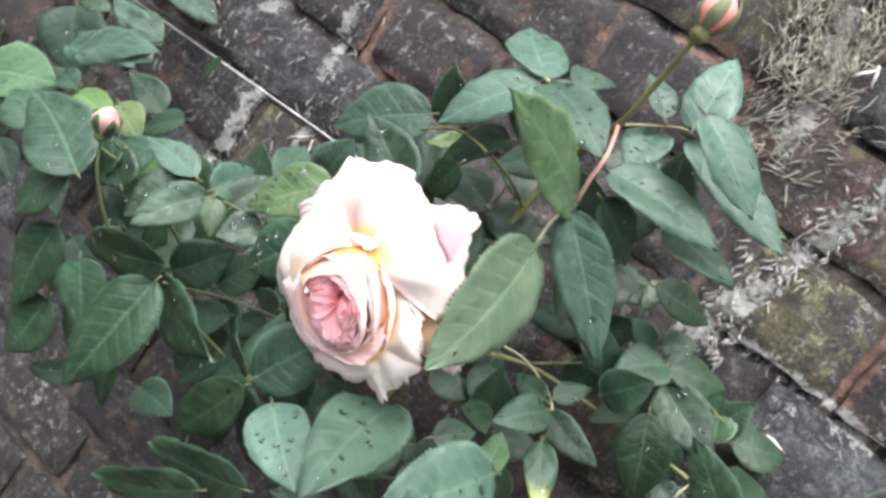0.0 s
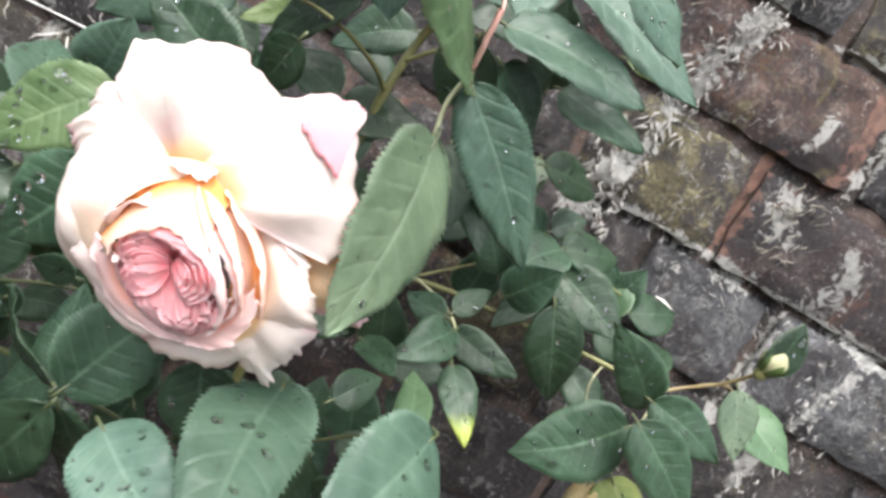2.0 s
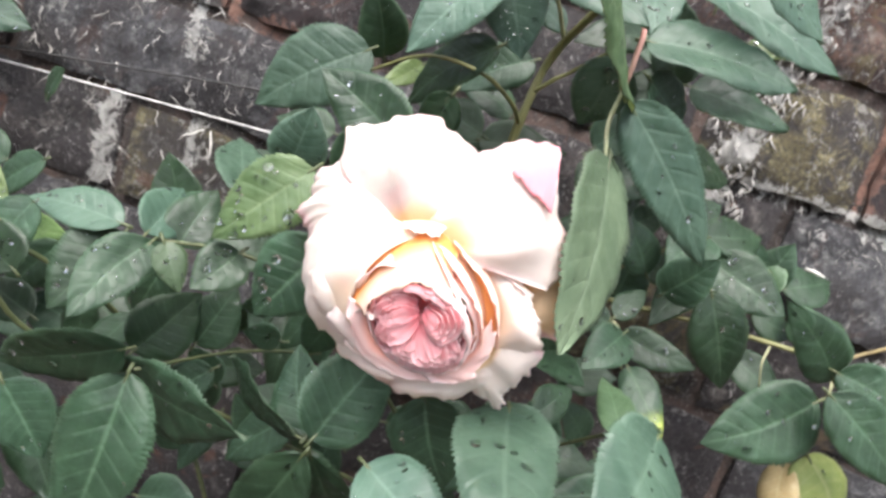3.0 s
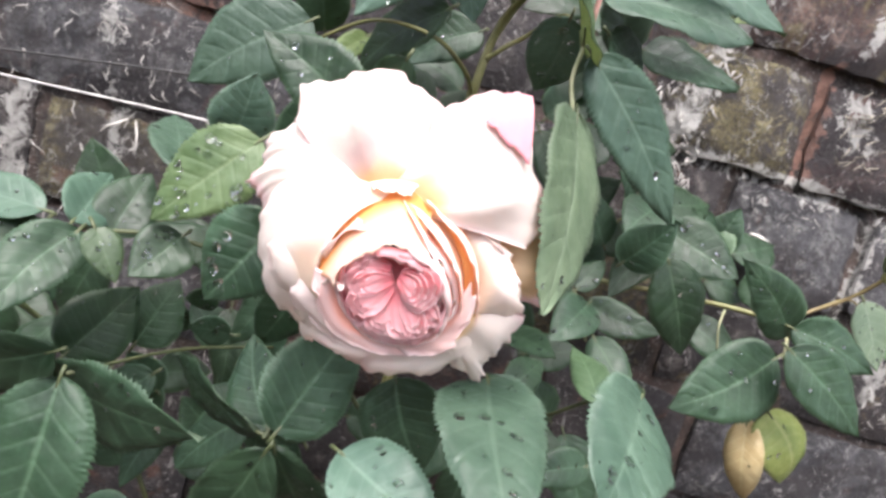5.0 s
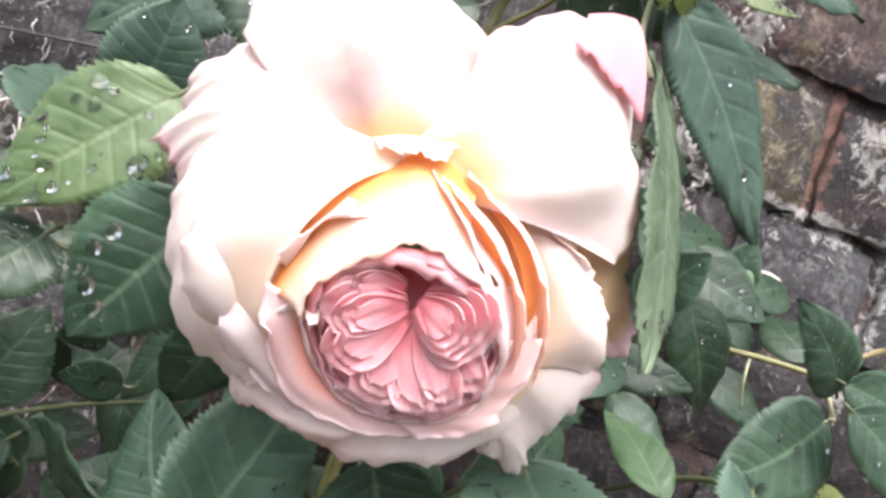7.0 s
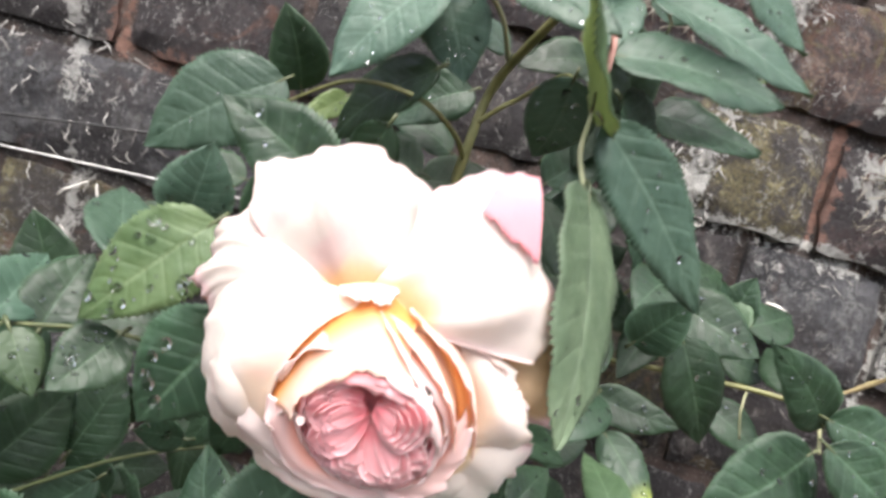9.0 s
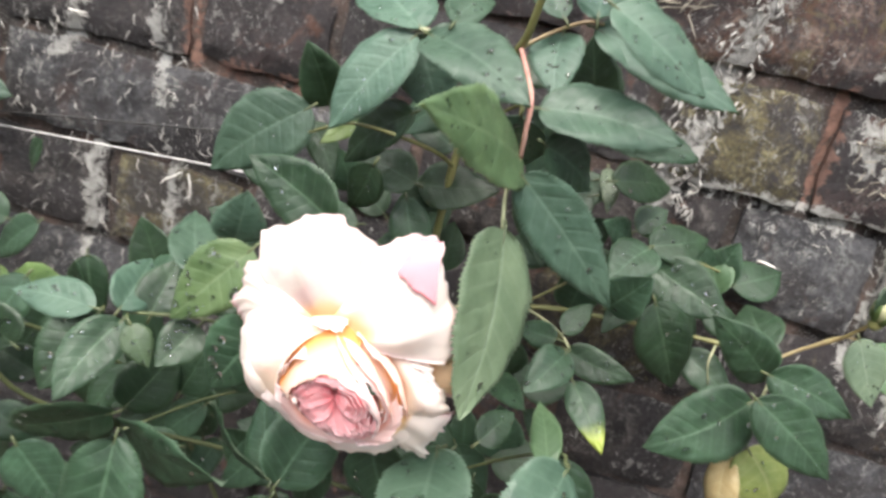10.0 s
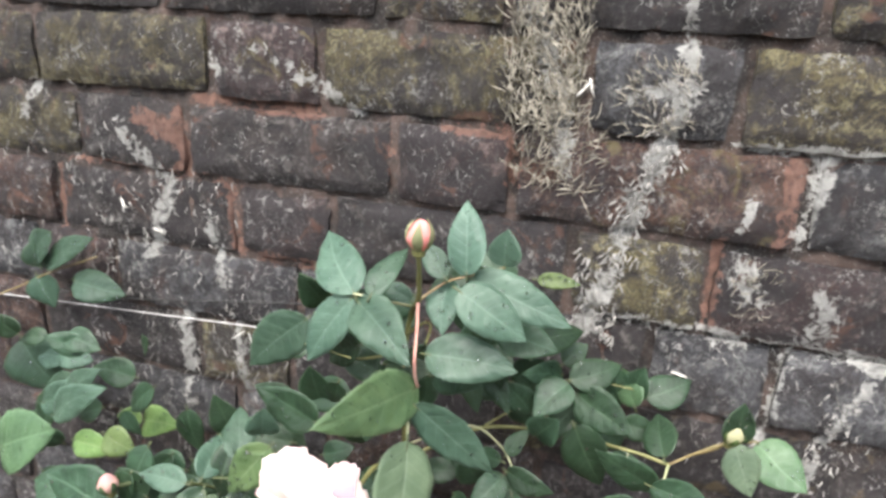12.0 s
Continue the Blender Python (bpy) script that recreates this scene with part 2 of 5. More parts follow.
LEAF_PALE = leaf_material("leaf_pale", (0.091, 0.139, 0.083), (0.145, 0.201, 0.122), (0.206, 0.262, 0.181))
# underside colour raised to stand in for daylight passing through the blade
LEAF_LIT_THROUGH = leaf_material("leaf_lit_through", (0.23, 0.29, 0.10), (0.28, 0.34, 0.13), (0.31, 0.36, 0.18), under=True, through_by=0.55, glow=(0.74, 0.80, 0.42))
LEAF_THIN = leaf_material("leaf_thin", (0.046, 0.082, 0.036), (0.072, 0.116, 0.050), (0.110, 0.160, 0.080), through_by=0.30, glow=(0.42, 0.50, 0.24))
LEAF_SEAR = leaf_material("leaf_sear", (0.13, 0.170, 0.035), (0.21, 0.24, 0.06), (0.30, 0.30, 0.12))
LEAF_TAN = leaf_material("leaf_tan", (0.36, 0.25, 0.10), (0.44, 0.34, 0.17), (0.50, 0.42, 0.22))
LEAF_SEPAL = leaf_material("leaf_sepal", (0.20, 0.22, 0.10), (0.34, 0.33, 0.19), (0.40, 0.37, 0.24), under=True)
LEAF_UNDER = leaf_material("leaf_underside", (0.070, 0.107, 0.066), (0.102, 0.143, 0.094), (0.148, 0.197, 0.131), under=True)


def petal_material(name, base, body, rim, base_to, rim_from, glow, through_by=0.33, blotch=0.0):
    """Pigment runs from the base of a petal to its rim."""
    m = Nodes(name)
    u, v = m.uv()
    p = m.world_pos()
    soft = m.noise(p, 60, 3, 0.5)
    uu = m.math("ADD", u, m.math("MULTIPLY_ADD", soft, 0.22, -0.11))
    col = m.mix(m.step(uu, base_to * 0.35, base_to), base, body)
    edge = m.math("MAXIMUM", u, m.math("ABSOLUTE", v))
    edge = m.math("ADD", edge, m.math("MULTIPLY_ADD", m.noise(p, 38, 3, 0.5), 0.5, -0.25))
    col = m.mix(m.step(edge, rim_from, rim_from + 0.25), col, rim)
    if blotch:
        col = m.mix(m.math("MULTIPLY", m.step(m.noise(p, 34, 3, 0.5, 0.6), 0.54, 0.66), blotch), col, (0.86, 0.54, 0.57))
    streak = m.noise(m.combine(m.math("MULTIPLY", v, 14.0), u), 3.0, 3, 0.5)
    n = m.bump(streak, 0.10, 0.0006)
    n = m.bump(soft, 0.5, 0.003, n)
    mat = m.finish(col, 0.6, Normal=n)
    m.bsdf.inputs["Specular IOR Level"].default_value = 0.25
    trans = m.add("ShaderNodeBsdfTranslucent")
    m.link(m.mix(0.35, col, glow), trans.inputs["Color"])
    blend = m.add("ShaderNodeMixShader")
    blend.inputs[0].default_value = through_by
    m.link(m.bsdf.outputs[0], blend.inputs[1])
    m.link(trans.outputs[0], blend.inputs[2])
    m.link(blend.outputs[0], m.end.inputs["Surface"])
    return mat


def combine(self, x, y):
    nd = self.add("ShaderNodeCombineXYZ")
    self.put(nd.inputs[0], x)
    self.put(nd.inputs[1], y)
    return nd.outputs[0]


Nodes.combine = combine
PETAL_OUTER = petal_material("petal_outer", (0.95, 0.74, 0.42), (0.885, 0.815, 0.765), (0.88, 0.66, 0.69), 0.21, 0.88, (0.99, 0.86, 0.77), 0.48, 0.40)
PETAL_OUTER_TURNED = petal_material("petal_turned", (0.93, 0.80, 0.66), (0.89, 0.825, 0.775), (0.89, 0.73, 0.74), 0.40, 0.95, (0.99, 0.87, 0.79), 0.48, 0.25)
PETAL_MID = petal_material("petal_mid", (0.95, 0.52, 0.19), (0.92, 0.73, 0.63), (0.89, 0.75, 0.72), 0.66, 0.85, (1.0, 0.70, 0.54), 0.45)
PETAL_THROAT = petal_material("petal_throat", (0.91, 0.45, 0.14), (0.91, 0.74, 0.64), (0.89, 0.79, 0.76), 0.86, 0.95, (1.0, 0.66, 0.42), 0.45)
PETAL_MID_PALE = petal_material("petal_mid_pale", (0.92, 0.62, 0.42), (0.88, 0.77, 0.74), (0.87, 0.72, 0.72), 0.35, 0.9, (0.96, 0.76, 0.68))
PETAL_CORE = petal_material("petal_core", (0.95, 0.34, 0.38), (0.95, 0.51, 0.54), (0.95, 0.73, 0.74), 0.50, 0.84, (1.0, 0.50, 0.52), 0.42)
PETAL_BLUSH = petal_material("petal_blush", (0.95, 0.52, 0.42), (0.93, 0.70, 0.67), (0.92, 0.80, 0.79), 0.50, 0.80, (1.0, 0.66, 0.60), 0.4)
PETAL_PINK = petal_material("petal_pink", (0.80, 0.40, 0.43), (0.78, 0.33, 0.37), (0.82, 0.46, 0.49), 0.5, 0.95, (0.92, 0.52, 0.53))
# ochre body puts the shade under the right guard petal into the colour
PETAL_SHADE = petal_material("petal_ochre_shade", (0.86, 0.58, 0.28), (0.88, 0.70, 0.48), (0.89, 0.68, 0.70), 0.40, 0.62, (0.95, 0.75, 0.55), 0.5)
PETAL_BUD = petal_material("petal_bud", (0.78, 0.30, 0.25), (0.78, 0.33, 0.30), (0.76, 0.50, 0.42), 0.40, 0.95, (0.85, 0.40, 0.35))
PETAL_BUD_PALE = petal_material("petal_bud_pale", (0.46, 0.38, 0.24), (0.56, 0.36, 0.31), (0.60, 0.31, 0.31), 0.40, 0.70, (0.85, 0.65, 0.55))
PETAL_BUD_CREAM = petal_material("petal_bud_cream", (0.30, 0.31, 0.16), (0.38, 0.37, 0.22), (0.44, 0.37, 0.27), 0.40, 0.90, (0.80, 0.75, 0.50))


def stem_material(name, tone_a, tone_b):
    m = Nodes(name)
    p = m.world_pos()
    a = m.noise(p, 90, 4, 0.6)
    col = m.mix(m.step(a, 0.35, 0.65), tone_a, tone_b)
    return m.finish(col, 0.5, Normal=m.bump(m.noise(p, 500, 3, 0.6), 0.4, 0.0006))


STEM = stem_material("stem_green", (0.130, 0.135, 0.045), (0.185, 0.180, 0.070))
STEM_DEEP = stem_material("stem_deep", (0.050, 0.066, 0.026), (0.085, 0.098, 0.040))
STEM_RED = stem_material("stem_red", (0.36, 0.16, 0.13), (0.42, 0.25, 0.20))
STEM_PALE = stem_material("stem_pale", (0.26, 0.28, 0.15), (0.34, 0.34, 0.20))
STEM_BROWN = stem_material("stem_brown", (0.16, 0.11, 0.055), (0.23, 0.19, 0.08))
WIRE = stem_material("wire_galvanised", (0.30, 0.29, 0.28), (0.46, 0.45, 0.43))
WIRE_DARK = stem_material("wire_dark", (0.015, 0.015, 0.015), (0.03, 0.028, 0.026))


def water_material():
    m = Nodes("water")
    m.finish((0.97, 0.99, 0.98), 0.03, IOR=1.33)
    m.bsdf.inputs["Transmission Weight"].default_value = 1.0
    clear = m.add("ShaderNodeBsdfTransparent")
    clear.inputs[0].default_value = (0.97, 0.99, 0.97, 1)
    gloss = m.add("ShaderNodeBsdfGlossy")
    gloss.inputs["Roughness"].default_value = 0.10
    skin = m.add("ShaderNodeMixShader")
    rim = m.add("ShaderNodeFresnel")
    rim.inputs["IOR"].default_value = 1.25
    m.link(rim.outputs[0], skin.inputs[0])
    m.link(clear.outputs[0], skin.inputs[1])
    m.link(gloss.outputs[0], skin.inputs[2])
    body = m.add("ShaderNodeMixShader")
    body.inputs[0].default_value = 0.12
    m.link(skin.outputs[0], body.inputs[1])
    m.link(m.bsdf.outputs[0], body.inputs[2])
    m.link(body.outputs[0], m.end.inputs["Surface"])
    return m.mat


WATER = water_material()


def soil_material():
    m = Nodes("soil")
    p = m.world_pos()
    a, b = m.noise(p, 4, 6, 0.6), m.noise(p, 60, 6, 0.7)
    col = m.mix(m.step(a, 0.35, 0.65), (0.05, 0.036, 0.026), (0.095, 0.075, 0.052))
    col = m.mix(m.step(b, 0.5, 0.7), col, (0.13, 0.11, 0.085))
    return m.finish(col, 0.95, Normal=m.bump(b, 0.8, 0.02))


SOIL = soil_material()


# ------------------------------------------------------------ mesh helpers
def to_mesh(name, verts, faces, mats, uvs=None, slots=None, smooth=True):
    me = bpy.data.meshes.new(name)
    me.from_pydata([tuple(v) for v in verts], [], faces)
    for mt in mats:
        me.materials.append(mt)
    if slots is not None:
        me.polygons.foreach_set("material_index", slots)
    if uvs is not None:
        layer = me.uv_layers.new(name="leaf")
        for loop in me.loops:
            layer.data[loop.index].uv = uvs[loop.vertex_index]
    me.polygons.foreach_set("use_smooth", [smooth] * len(me.polygons))
    me.update()
    return me


def origin_of(ob):
    at = Vector((0, 0, 0))
    while ob is not None:
        at += ob.location
        ob = ob.parent
    return at


def part(name, me, parent, at=None, label=""):
    """One mesh as a part of a thing; its vertices lie round the world place at."""
    ob = new(name, me)
    if parent is not None:
        ob.parent = parent
    ob.location = Vector(at) - (origin_of(parent) if parent is not None else Vector((0, 0, 0)))
    if label:
        tagged(ob, label)
    return ob


def spline(points, steps):
    """Catmull-Rom points through a few places."""
    pts = [Vector(p) for p in points]
    pts = [pts[0] * 2 - pts[1], *pts, pts[-1] * 2 - pts[-2]]
    out = []
    for i in range(1, len(pts) - 2):
        a, b, c, d = pts[i - 1:i + 3]
        for k in range(steps):
            t = k / steps
            out.append(0.5 * (2 * b + (c - a) * t + (2 * a - 5 * b + 4 * c - d) * t * t + (3 * b - a - 3 * c + d) * t ** 3))
    out.append(pts[-2].copy())
    return out


def tube_data(path, radii, sides=8, verts=None, faces=None, wobble=0.0):
    """Adds a closed tube along a path to a list of vertices and faces."""
    verts = [] if verts is None else verts
    faces = [] if faces is None else faces
    start = len(verts)
    last = None
    for i, p in enumerate(path):
        tan = (path[min(i + 1, len(path) - 1)] - path[max(i - 1, 0)]).normalized()
        ref = last if last is not None else (Vector((0, 1, 0)) if abs(tan.y) < 0.8 else Vector((1, 0, 0)))
        side = (ref - tan * ref.dot(tan)).normalized()
        last = side
        up = tan.cross(side)
        r = radii[i] if isinstance(radii, list) else radii
        for k in range(sides):
            a = 2 * math.pi * k / sides
            rr = r * (1 + wobble * math.sin(5.1 * i + 2.3 * k))
            verts.append(p + side * math.cos(a) * rr + up * math.sin(a) * rr)
    for i in range(len(path) - 1):
        for k in range(sides):
            a, b = start + i * sides + k, start + i * sides + (k + 1) % sides
            faces.append((a, b, b + sides, a + sides))
    faces.append(tuple(start + k for k in reversed(range(sides))))
    faces.append(tuple(start + (len(path) - 1) * sides + k for k in range(sides)))
    return verts, faces


def stalk(name, points, r0, r1, mat, parent, label="", steps=6, knots=0.0):
    path = spline(points, steps)
    at = path[0].copy()
    path = [p - at for p in path]
    n = len(path) - 1
    radii = [r0 + (r1 - r0) * i / n + (knots if i % steps == 0 and 0 < i < n else 0.0) for i in range(n + 1)]
    verts, faces = tube_data(path, radii, 8, wobble=0.05)
    return part(name, to_mesh(name, verts, faces, [mat]), parent, at, label)


# ------------------------------------------------------------ ground and wall
def ground():
    verts, faces, n, half = [], [], 60, 150.0
    for j in range(n + 1):
        for i in range(n + 1):
            s, t = 2 * i / n - 1, 2 * j / n - 1
            x, y = half * s ** 5 + 3 * s, half * t ** 5 + 3 * t
            verts.append((x, y, 0.02 * noise.noise((x * 2, y * 2, 0)) - 0.01))
    for j in range(n):
        for i in range(n):
            a = j * (n + 1) + i
            faces.append((a, a + 1, a + n + 2, a + n + 1))
    ob = new("ground", to_mesh("ground", verts, faces, [SOIL]))
    tagged(ob, "bare dark garden soil at the foot of the wall", "ground", kind="structure")


ground()

COURSE, BASE_Z = 0.075, 1.40 - 19 * 0.075      # bed joint 19 lies at 1.40 m
WALL_X0, WALL_X1, COURSES = -1.35, 2.05, 26
# the upright joints of the courses that show, from the bed joint below each
JOINTS = {
    15: (-0.145, 0.072, 0.185, 0.405, 0.515, 0.735),
    16: (-0.031, 0.195, 0.305, 0.525, 0.622, 0.835),
    17: (-0.099, 0.126, 0.232, 0.452, 0.561, 0.780),
    18: (-0.058, 0.075, 0.291, 0.397, 0.616, 0.722),
    19: (-0.101, 0.106, 0.220, 0.448, 0.558, 0.776),
    20: (-0.165, 0.057, 0.275, 0.382, 0.600, 0.705),
}


def joints(k):
    seen = list(JOINTS.get(k, ()))
    if not seen:
        x = 0.07 if k % 2 else -0.10
        seen = [x, x + 0.218]
    rng = random.Random(50 + k)
    wide = seen[-1] - seen[-2] > 0.15
    while seen[-1] < WALL_X1:
        wide = not wide
        seen.append(seen[-1] + (0.219 if wide else 0.109) + rng.uniform(-0.004, 0.004))
    wide = seen[1] - seen[0] > 0.15
    while seen[0] > WALL_X0:
        wide = not wide
        seen.insert(0, seen[0] - (0.219 if wide else 0.109) + rng.uniform(-0.004, 0.004))
    return seen


def brick_data(wide, seed):
    """An old hand-made brick: bowed arrises, chipped corners, an uneven face. Its front looks to -y."""
    rng = random.Random(seed)
    w, h, d = (0.2085 if wide else 0.0990), 0.0668, 0.05
    nx, nz = (18, 6) if wide else (9, 6)
    verts, faces = [], []
    chips = [rng.choice((0, 0, 0.001, 0.0035)) for _ in range(4)]
    off = rng.uniform(0, 50)
    for j in range(nz + 1):
        for i in range(nx + 1):
            s, t = 2 * i / nx - 1, 2 * j / nz - 1
            x, z = s * w / 2, t * h / 2
            edge = max(abs(s), abs(t))
            corner = chips[(1 if s > 0 else 0) + (2 if t > 0 else 0)] * max(0.0, abs(s) + abs(t) - 1.5) * 2
            y = -0.0015 + 0.0042 * noise.noise((x * 38 + off, z * 38, off)) + 0.0022 * noise.noise((x * 110, z * 110, off))
            y += 0.0045 * (max(0.0, edge - 0.80) / 0.20) ** 1.6 + corner
            x += 0.0030 * noise.noise((z * 60, off, x * 60)) - s * corner * 0.6
            z += 0.0034 * noise.noise((x * 60, off + 9, z * 60)) - t * corner * 0.6
            verts.append((x, y, z))
    for j in range(nz):
        for i in range(nx):
            a = j * (nx + 1) + i
            faces.append((a, a + 1, a + nx + 2, a + nx + 1))
    rim = [i for i in range(nx + 1)] + [(nx + 1) * j + nx for j in range(1, nz + 1)]
    rim += [(nx + 1) * nz + i for i in range(nx - 1, -1, -1)] + [(nx + 1) * j for j in range(nz - 1, 0, -1)]
    n0, n1 = len(verts), len(verts) + len(rim)
    for y in (None, d):
        for a in rim:
            verts.append((verts[a][0], verts[a][1] if y is None else y, verts[a][2]))
    for k in range(len(rim)):
        b = (k + 1) % len(rim)
        faces.append((n0 + b, n0 + k, n1 + k, n1 + b))
    faces.append(tuple(n1 + k for k in range(len(rim))))
    return verts, faces


def wall_south():
    """An unseen plain wall, added to keep low sky light off the bush."""
    bm = bmesh.new()
    bmesh.ops.create_cube(bm, size=1.0)
    bmesh.ops.scale(bm, vec=(16.0, 0.23, 1.94), verts=bm.verts)
    bmesh.ops.bevel(bm, geom=bm.edges[:], offset=0.01, segments=2, affect="EDGES")
    me = bpy.data.meshes.new("wall_south")
    bm.to_mesh(me)
    bm.free()
    me.materials.append(SOIL)
    ob = new("wall_south", me)
    ob.location = (0.35, -4.2, 0.95)
    tagged(ob, "unseen earth-coloured wall added to block low sky light", "wall", kind="structure")


wall_south()
wall = new("wall_north")
tagged(wall, "old weathered brick wall with pale lichen and rough joints", "wall", kind="structure")
wall.location = (0.35, 0.0, 0.0)


def mortar_bed():
    """The body of the wall: rough pointing set back behind the brick faces."""
    verts, faces = [], []
    nx, nz = 320, 190
    z1 = BASE_Z + COURSES * COURSE + 0.01
    for j in range(nz + 1):
        for i in range(nx + 1):
            x = WALL_X0 + (WALL_X1 - WALL_X0) * i / nx
            z = -0.05 + (z1 + 0.05) * j / nz
            y = 0.0075 + 0.0050 * noise.noise((x * 75, z * 75, 3)) + 0.0050 * noise.noise((x * 18, z * 18, 8))
            verts.append((x - 0.35, y, z))
    for j in range(nz):
        for i in range(nx):
            a = j * (nx + 1) + i
            faces.append((a, a + 1, a + nx + 2, a + nx + 1))
    rim = [i for i in range(nx + 1)] + [(nx + 1) * j + nx for j in range(1, nz + 1)]
    rim += [(nx + 1) * nz + i for i in range(nx - 1, -1, -1)] + [(nx + 1) * j for j in range(nz - 1, 0, -1)]
    n0 = len(verts)
    for a in rim:
        verts.append((verts[a][0], 0.23, verts[a][2]))
    for k in range(len(rim)):
        b = (k + 1) % len(rim)
        faces.append((rim[b], rim[k], n0 + k, n0 + b))
    faces.append(tuple(n0 + k for k in range(len(rim))))
    me = to_mesh("mortar", verts, faces, [MORTAR])
    settle(me, 0.35, 0)
    part("mortar", me, wall, (0.35, 0, 0), "rough grey-brown mortar joints")


mortar_bed()


# ------------------------------------------------------------ rose bush
bush = new("rose_bush")
bush.location = (0.33, -0.10, 0.0)
tagged(bush, "climbing rose with wet green leaves and one pale pink bloom", "rose bush")

leaf_count = [0]


def leaf(b, t, width, mat, drops=None, face=(0.05, -1.0, 0.7), arch=0.045, fold=0.24, stem=0.004, wide=1.0, loose=0.2, under=None):
    """A toothed, pointed leaflet from its base b to its tip t, with a folded midrib and a short stalk."""
    leaf_count[0] += 1
    rng = random.Random(700 + leaf_count[0])
    b, t = Vector(b), Vector(t)
    axis = t - b
    length = axis.length
    width = min(max(width * wide * 1.06, length * 0.38), max(length * 0.90, width * wide * 0.95))
    large = drops is not None and drops > 12
    if drops is None:
        drops = rng.randrange(14, 34)
    a = axis.normalized()
    n = Vector(face) + Vector((rng.uniform(-loose, loose), 0, rng.uniform(-loose, loose)))
    n = (n - a * n.dot(a)).normalized()
    s = a.cross(n)
    nu, nv = (72 if length > 0.05 else 52 if length > 0.035 else 40), 4
    wave, ph = rng.uniform(0.01, 0.035), rng.uniform(0, 6)
    skew = rng.uniform(-0.05, 0.05)
    arch *= rng.uniform(0.6, 1.5)
    fold *= rng.uniform(0.5, 1.4)

    def place(u, v, lift=0.0):
        half = 0.5 * width * (2.74 * u ** 0.56 * (1 - u) ** 0.98 if 0 < u < 1 else 0.0)
        h = arch * length * 4 * u * (1 - u) * (1 - 0.3 * v * v) - 0.4 * arch * length * u * u * u
        h += fold * abs(v) * half * (0.7 + 0.3 * math.cos(3 * u)) - 0.35 * fold * v * v * half
        h += wave * length * math.sin(7 * u + ph + 1.7 * v) * v * v + 0.006 * length * math.sin(26 * u - 9 * abs(v) + ph) * (0.3 + abs(v))
        side = v * half + skew * length * math.sin(math.pi * u)
        return a * (u * length) + s * side + n * (h + lift)

    verts, faces, uvs, slots = [], [], [], []
    for low in (0, 1):
        ragged = random.Random(leaf_count[0])
        for i in range(nu + 1):
            u = i / nu
            for j in range(-nv, nv + 1):
                v = j / nv
                uu, vv = u, v
                if abs(j) == nv and 0 < i < nu:
                    vv = v * ((1.01 if i % 2 else 0.935) + ragged.uniform(-0.025, 0.025))
                    uu = min(0.995, u + (0.55 if i % 2 else -0.2) / nu)
                verts.append(place(uu, vv, -0.00035 * low))
                uvs.append((u, v))
    m = 2 * nv + 1
    layer = (nu + 1) * m
    for i in range(nu):
        for j in range(m - 1):
            q = i * m + j
            faces.append((q, q + m, q + m + 1, q + 1))
            slots.append(0)
            faces.append((layer + q, layer + q + 1, layer + q + m + 1, layer + q + m))
            slots.append(1)
        for q, flip in ((i * m, False), (i * m + m - 1, True)):
            f = (q, layer + q, layer + q + m, q + m)
            faces.append(f[::-1] if flip else f)
            slots.append(0)
    if stem:
        n0 = len(faces)
        path = [a * (-stem) - n * 0.001, a * (-stem * 0.4), a * (length * 0.16) + n * (arch * length * 0.5 - 0.0008)]
        tube_data(path, [0.0007, 0.0007, 0.0004], 6, verts, faces)
        uvs += [(0.0, 0.0)] * (len(verts) - len(uvs))
        slots += [2] * (len(faces) - n0)
    me = to_mesh("leaf", verts, faces, [mat, under or LEAF_UNDER, STEM_DEEP], uvs, slots)
    ob = part("leaf", me, bush, b)
    if drops:
        droplets(ob, b, drops, place, n, a, s, length, rng, large)
    return ob


def droplets(owner, b, count, place, n, a, s, length, rng, large):
    """Raindrops of mixed size standing on a leaf."""
    verts, faces = [], []
    for _ in range(count):
        u, v = rng.uniform(0.1, 0.9), rng.uniform(-0.82, 0.82)
        r = rng.choice((0.0005, 0.0007, 0.0010, 0.0014, 0.0019) if large else (0.0004, 0.0005, 0.0006, 0.0008, 0.0012)) * rng.uniform(0.7, 1.15)
        c = place(u, v, 0.00005)
        nn = (place(u + 0.02, v) - place(u - 0.02, v)).cross(place(u, v + 0.04) - place(u, v - 0.04))
        nn = nn.normalized()
        if nn.dot(n) < 0:
            nn = -nn
        p = (a - nn * a.dot(nn)).normalized()
        q = nn.cross(p)
        long, turn = rng.uniform(1.0, 1.5), rng.uniform(0, 6.28)
        start = len(verts)
        rings, sides = 4, 9
        for i in range(rings):
            f = i / rings
            rr, hh = r * math.cos(f * math.pi / 2) ** 0.8, r * 0.27 * math.sin(f * math.pi / 2)
            for k in range(sides):
                w = 2 * math.pi * k / sides
                x, y = math.cos(w) * long, math.sin(w)
                x, y = x * math.cos(turn) - y * math.sin(turn), x * math.sin(turn) + y * math.cos(turn)
                verts.append(c + p * (x * rr) + q * (y * rr) + nn * hh)
        verts.append(c + nn * (r * 0.27))
        for i in range(rings - 1):
            for k in range(sides):
                x, y = start + i * sides + k, start + i * sides + (k + 1) % sides
                faces.append((x, y, y + sides, x + sides))
        for k in range(sides):
            faces.append((start + (rings - 1) * sides + k, start + (rings - 1) * sides + (k + 1) % sides, len(verts) - 1))
        faces.append(tuple(start + k for k in reversed(range(sides))))
    ob = part("rainwater", to_mesh("rainwater", verts, faces, [WATER]), owner, b, "clear raindrops")
    tagged(ob, kind="stuff")


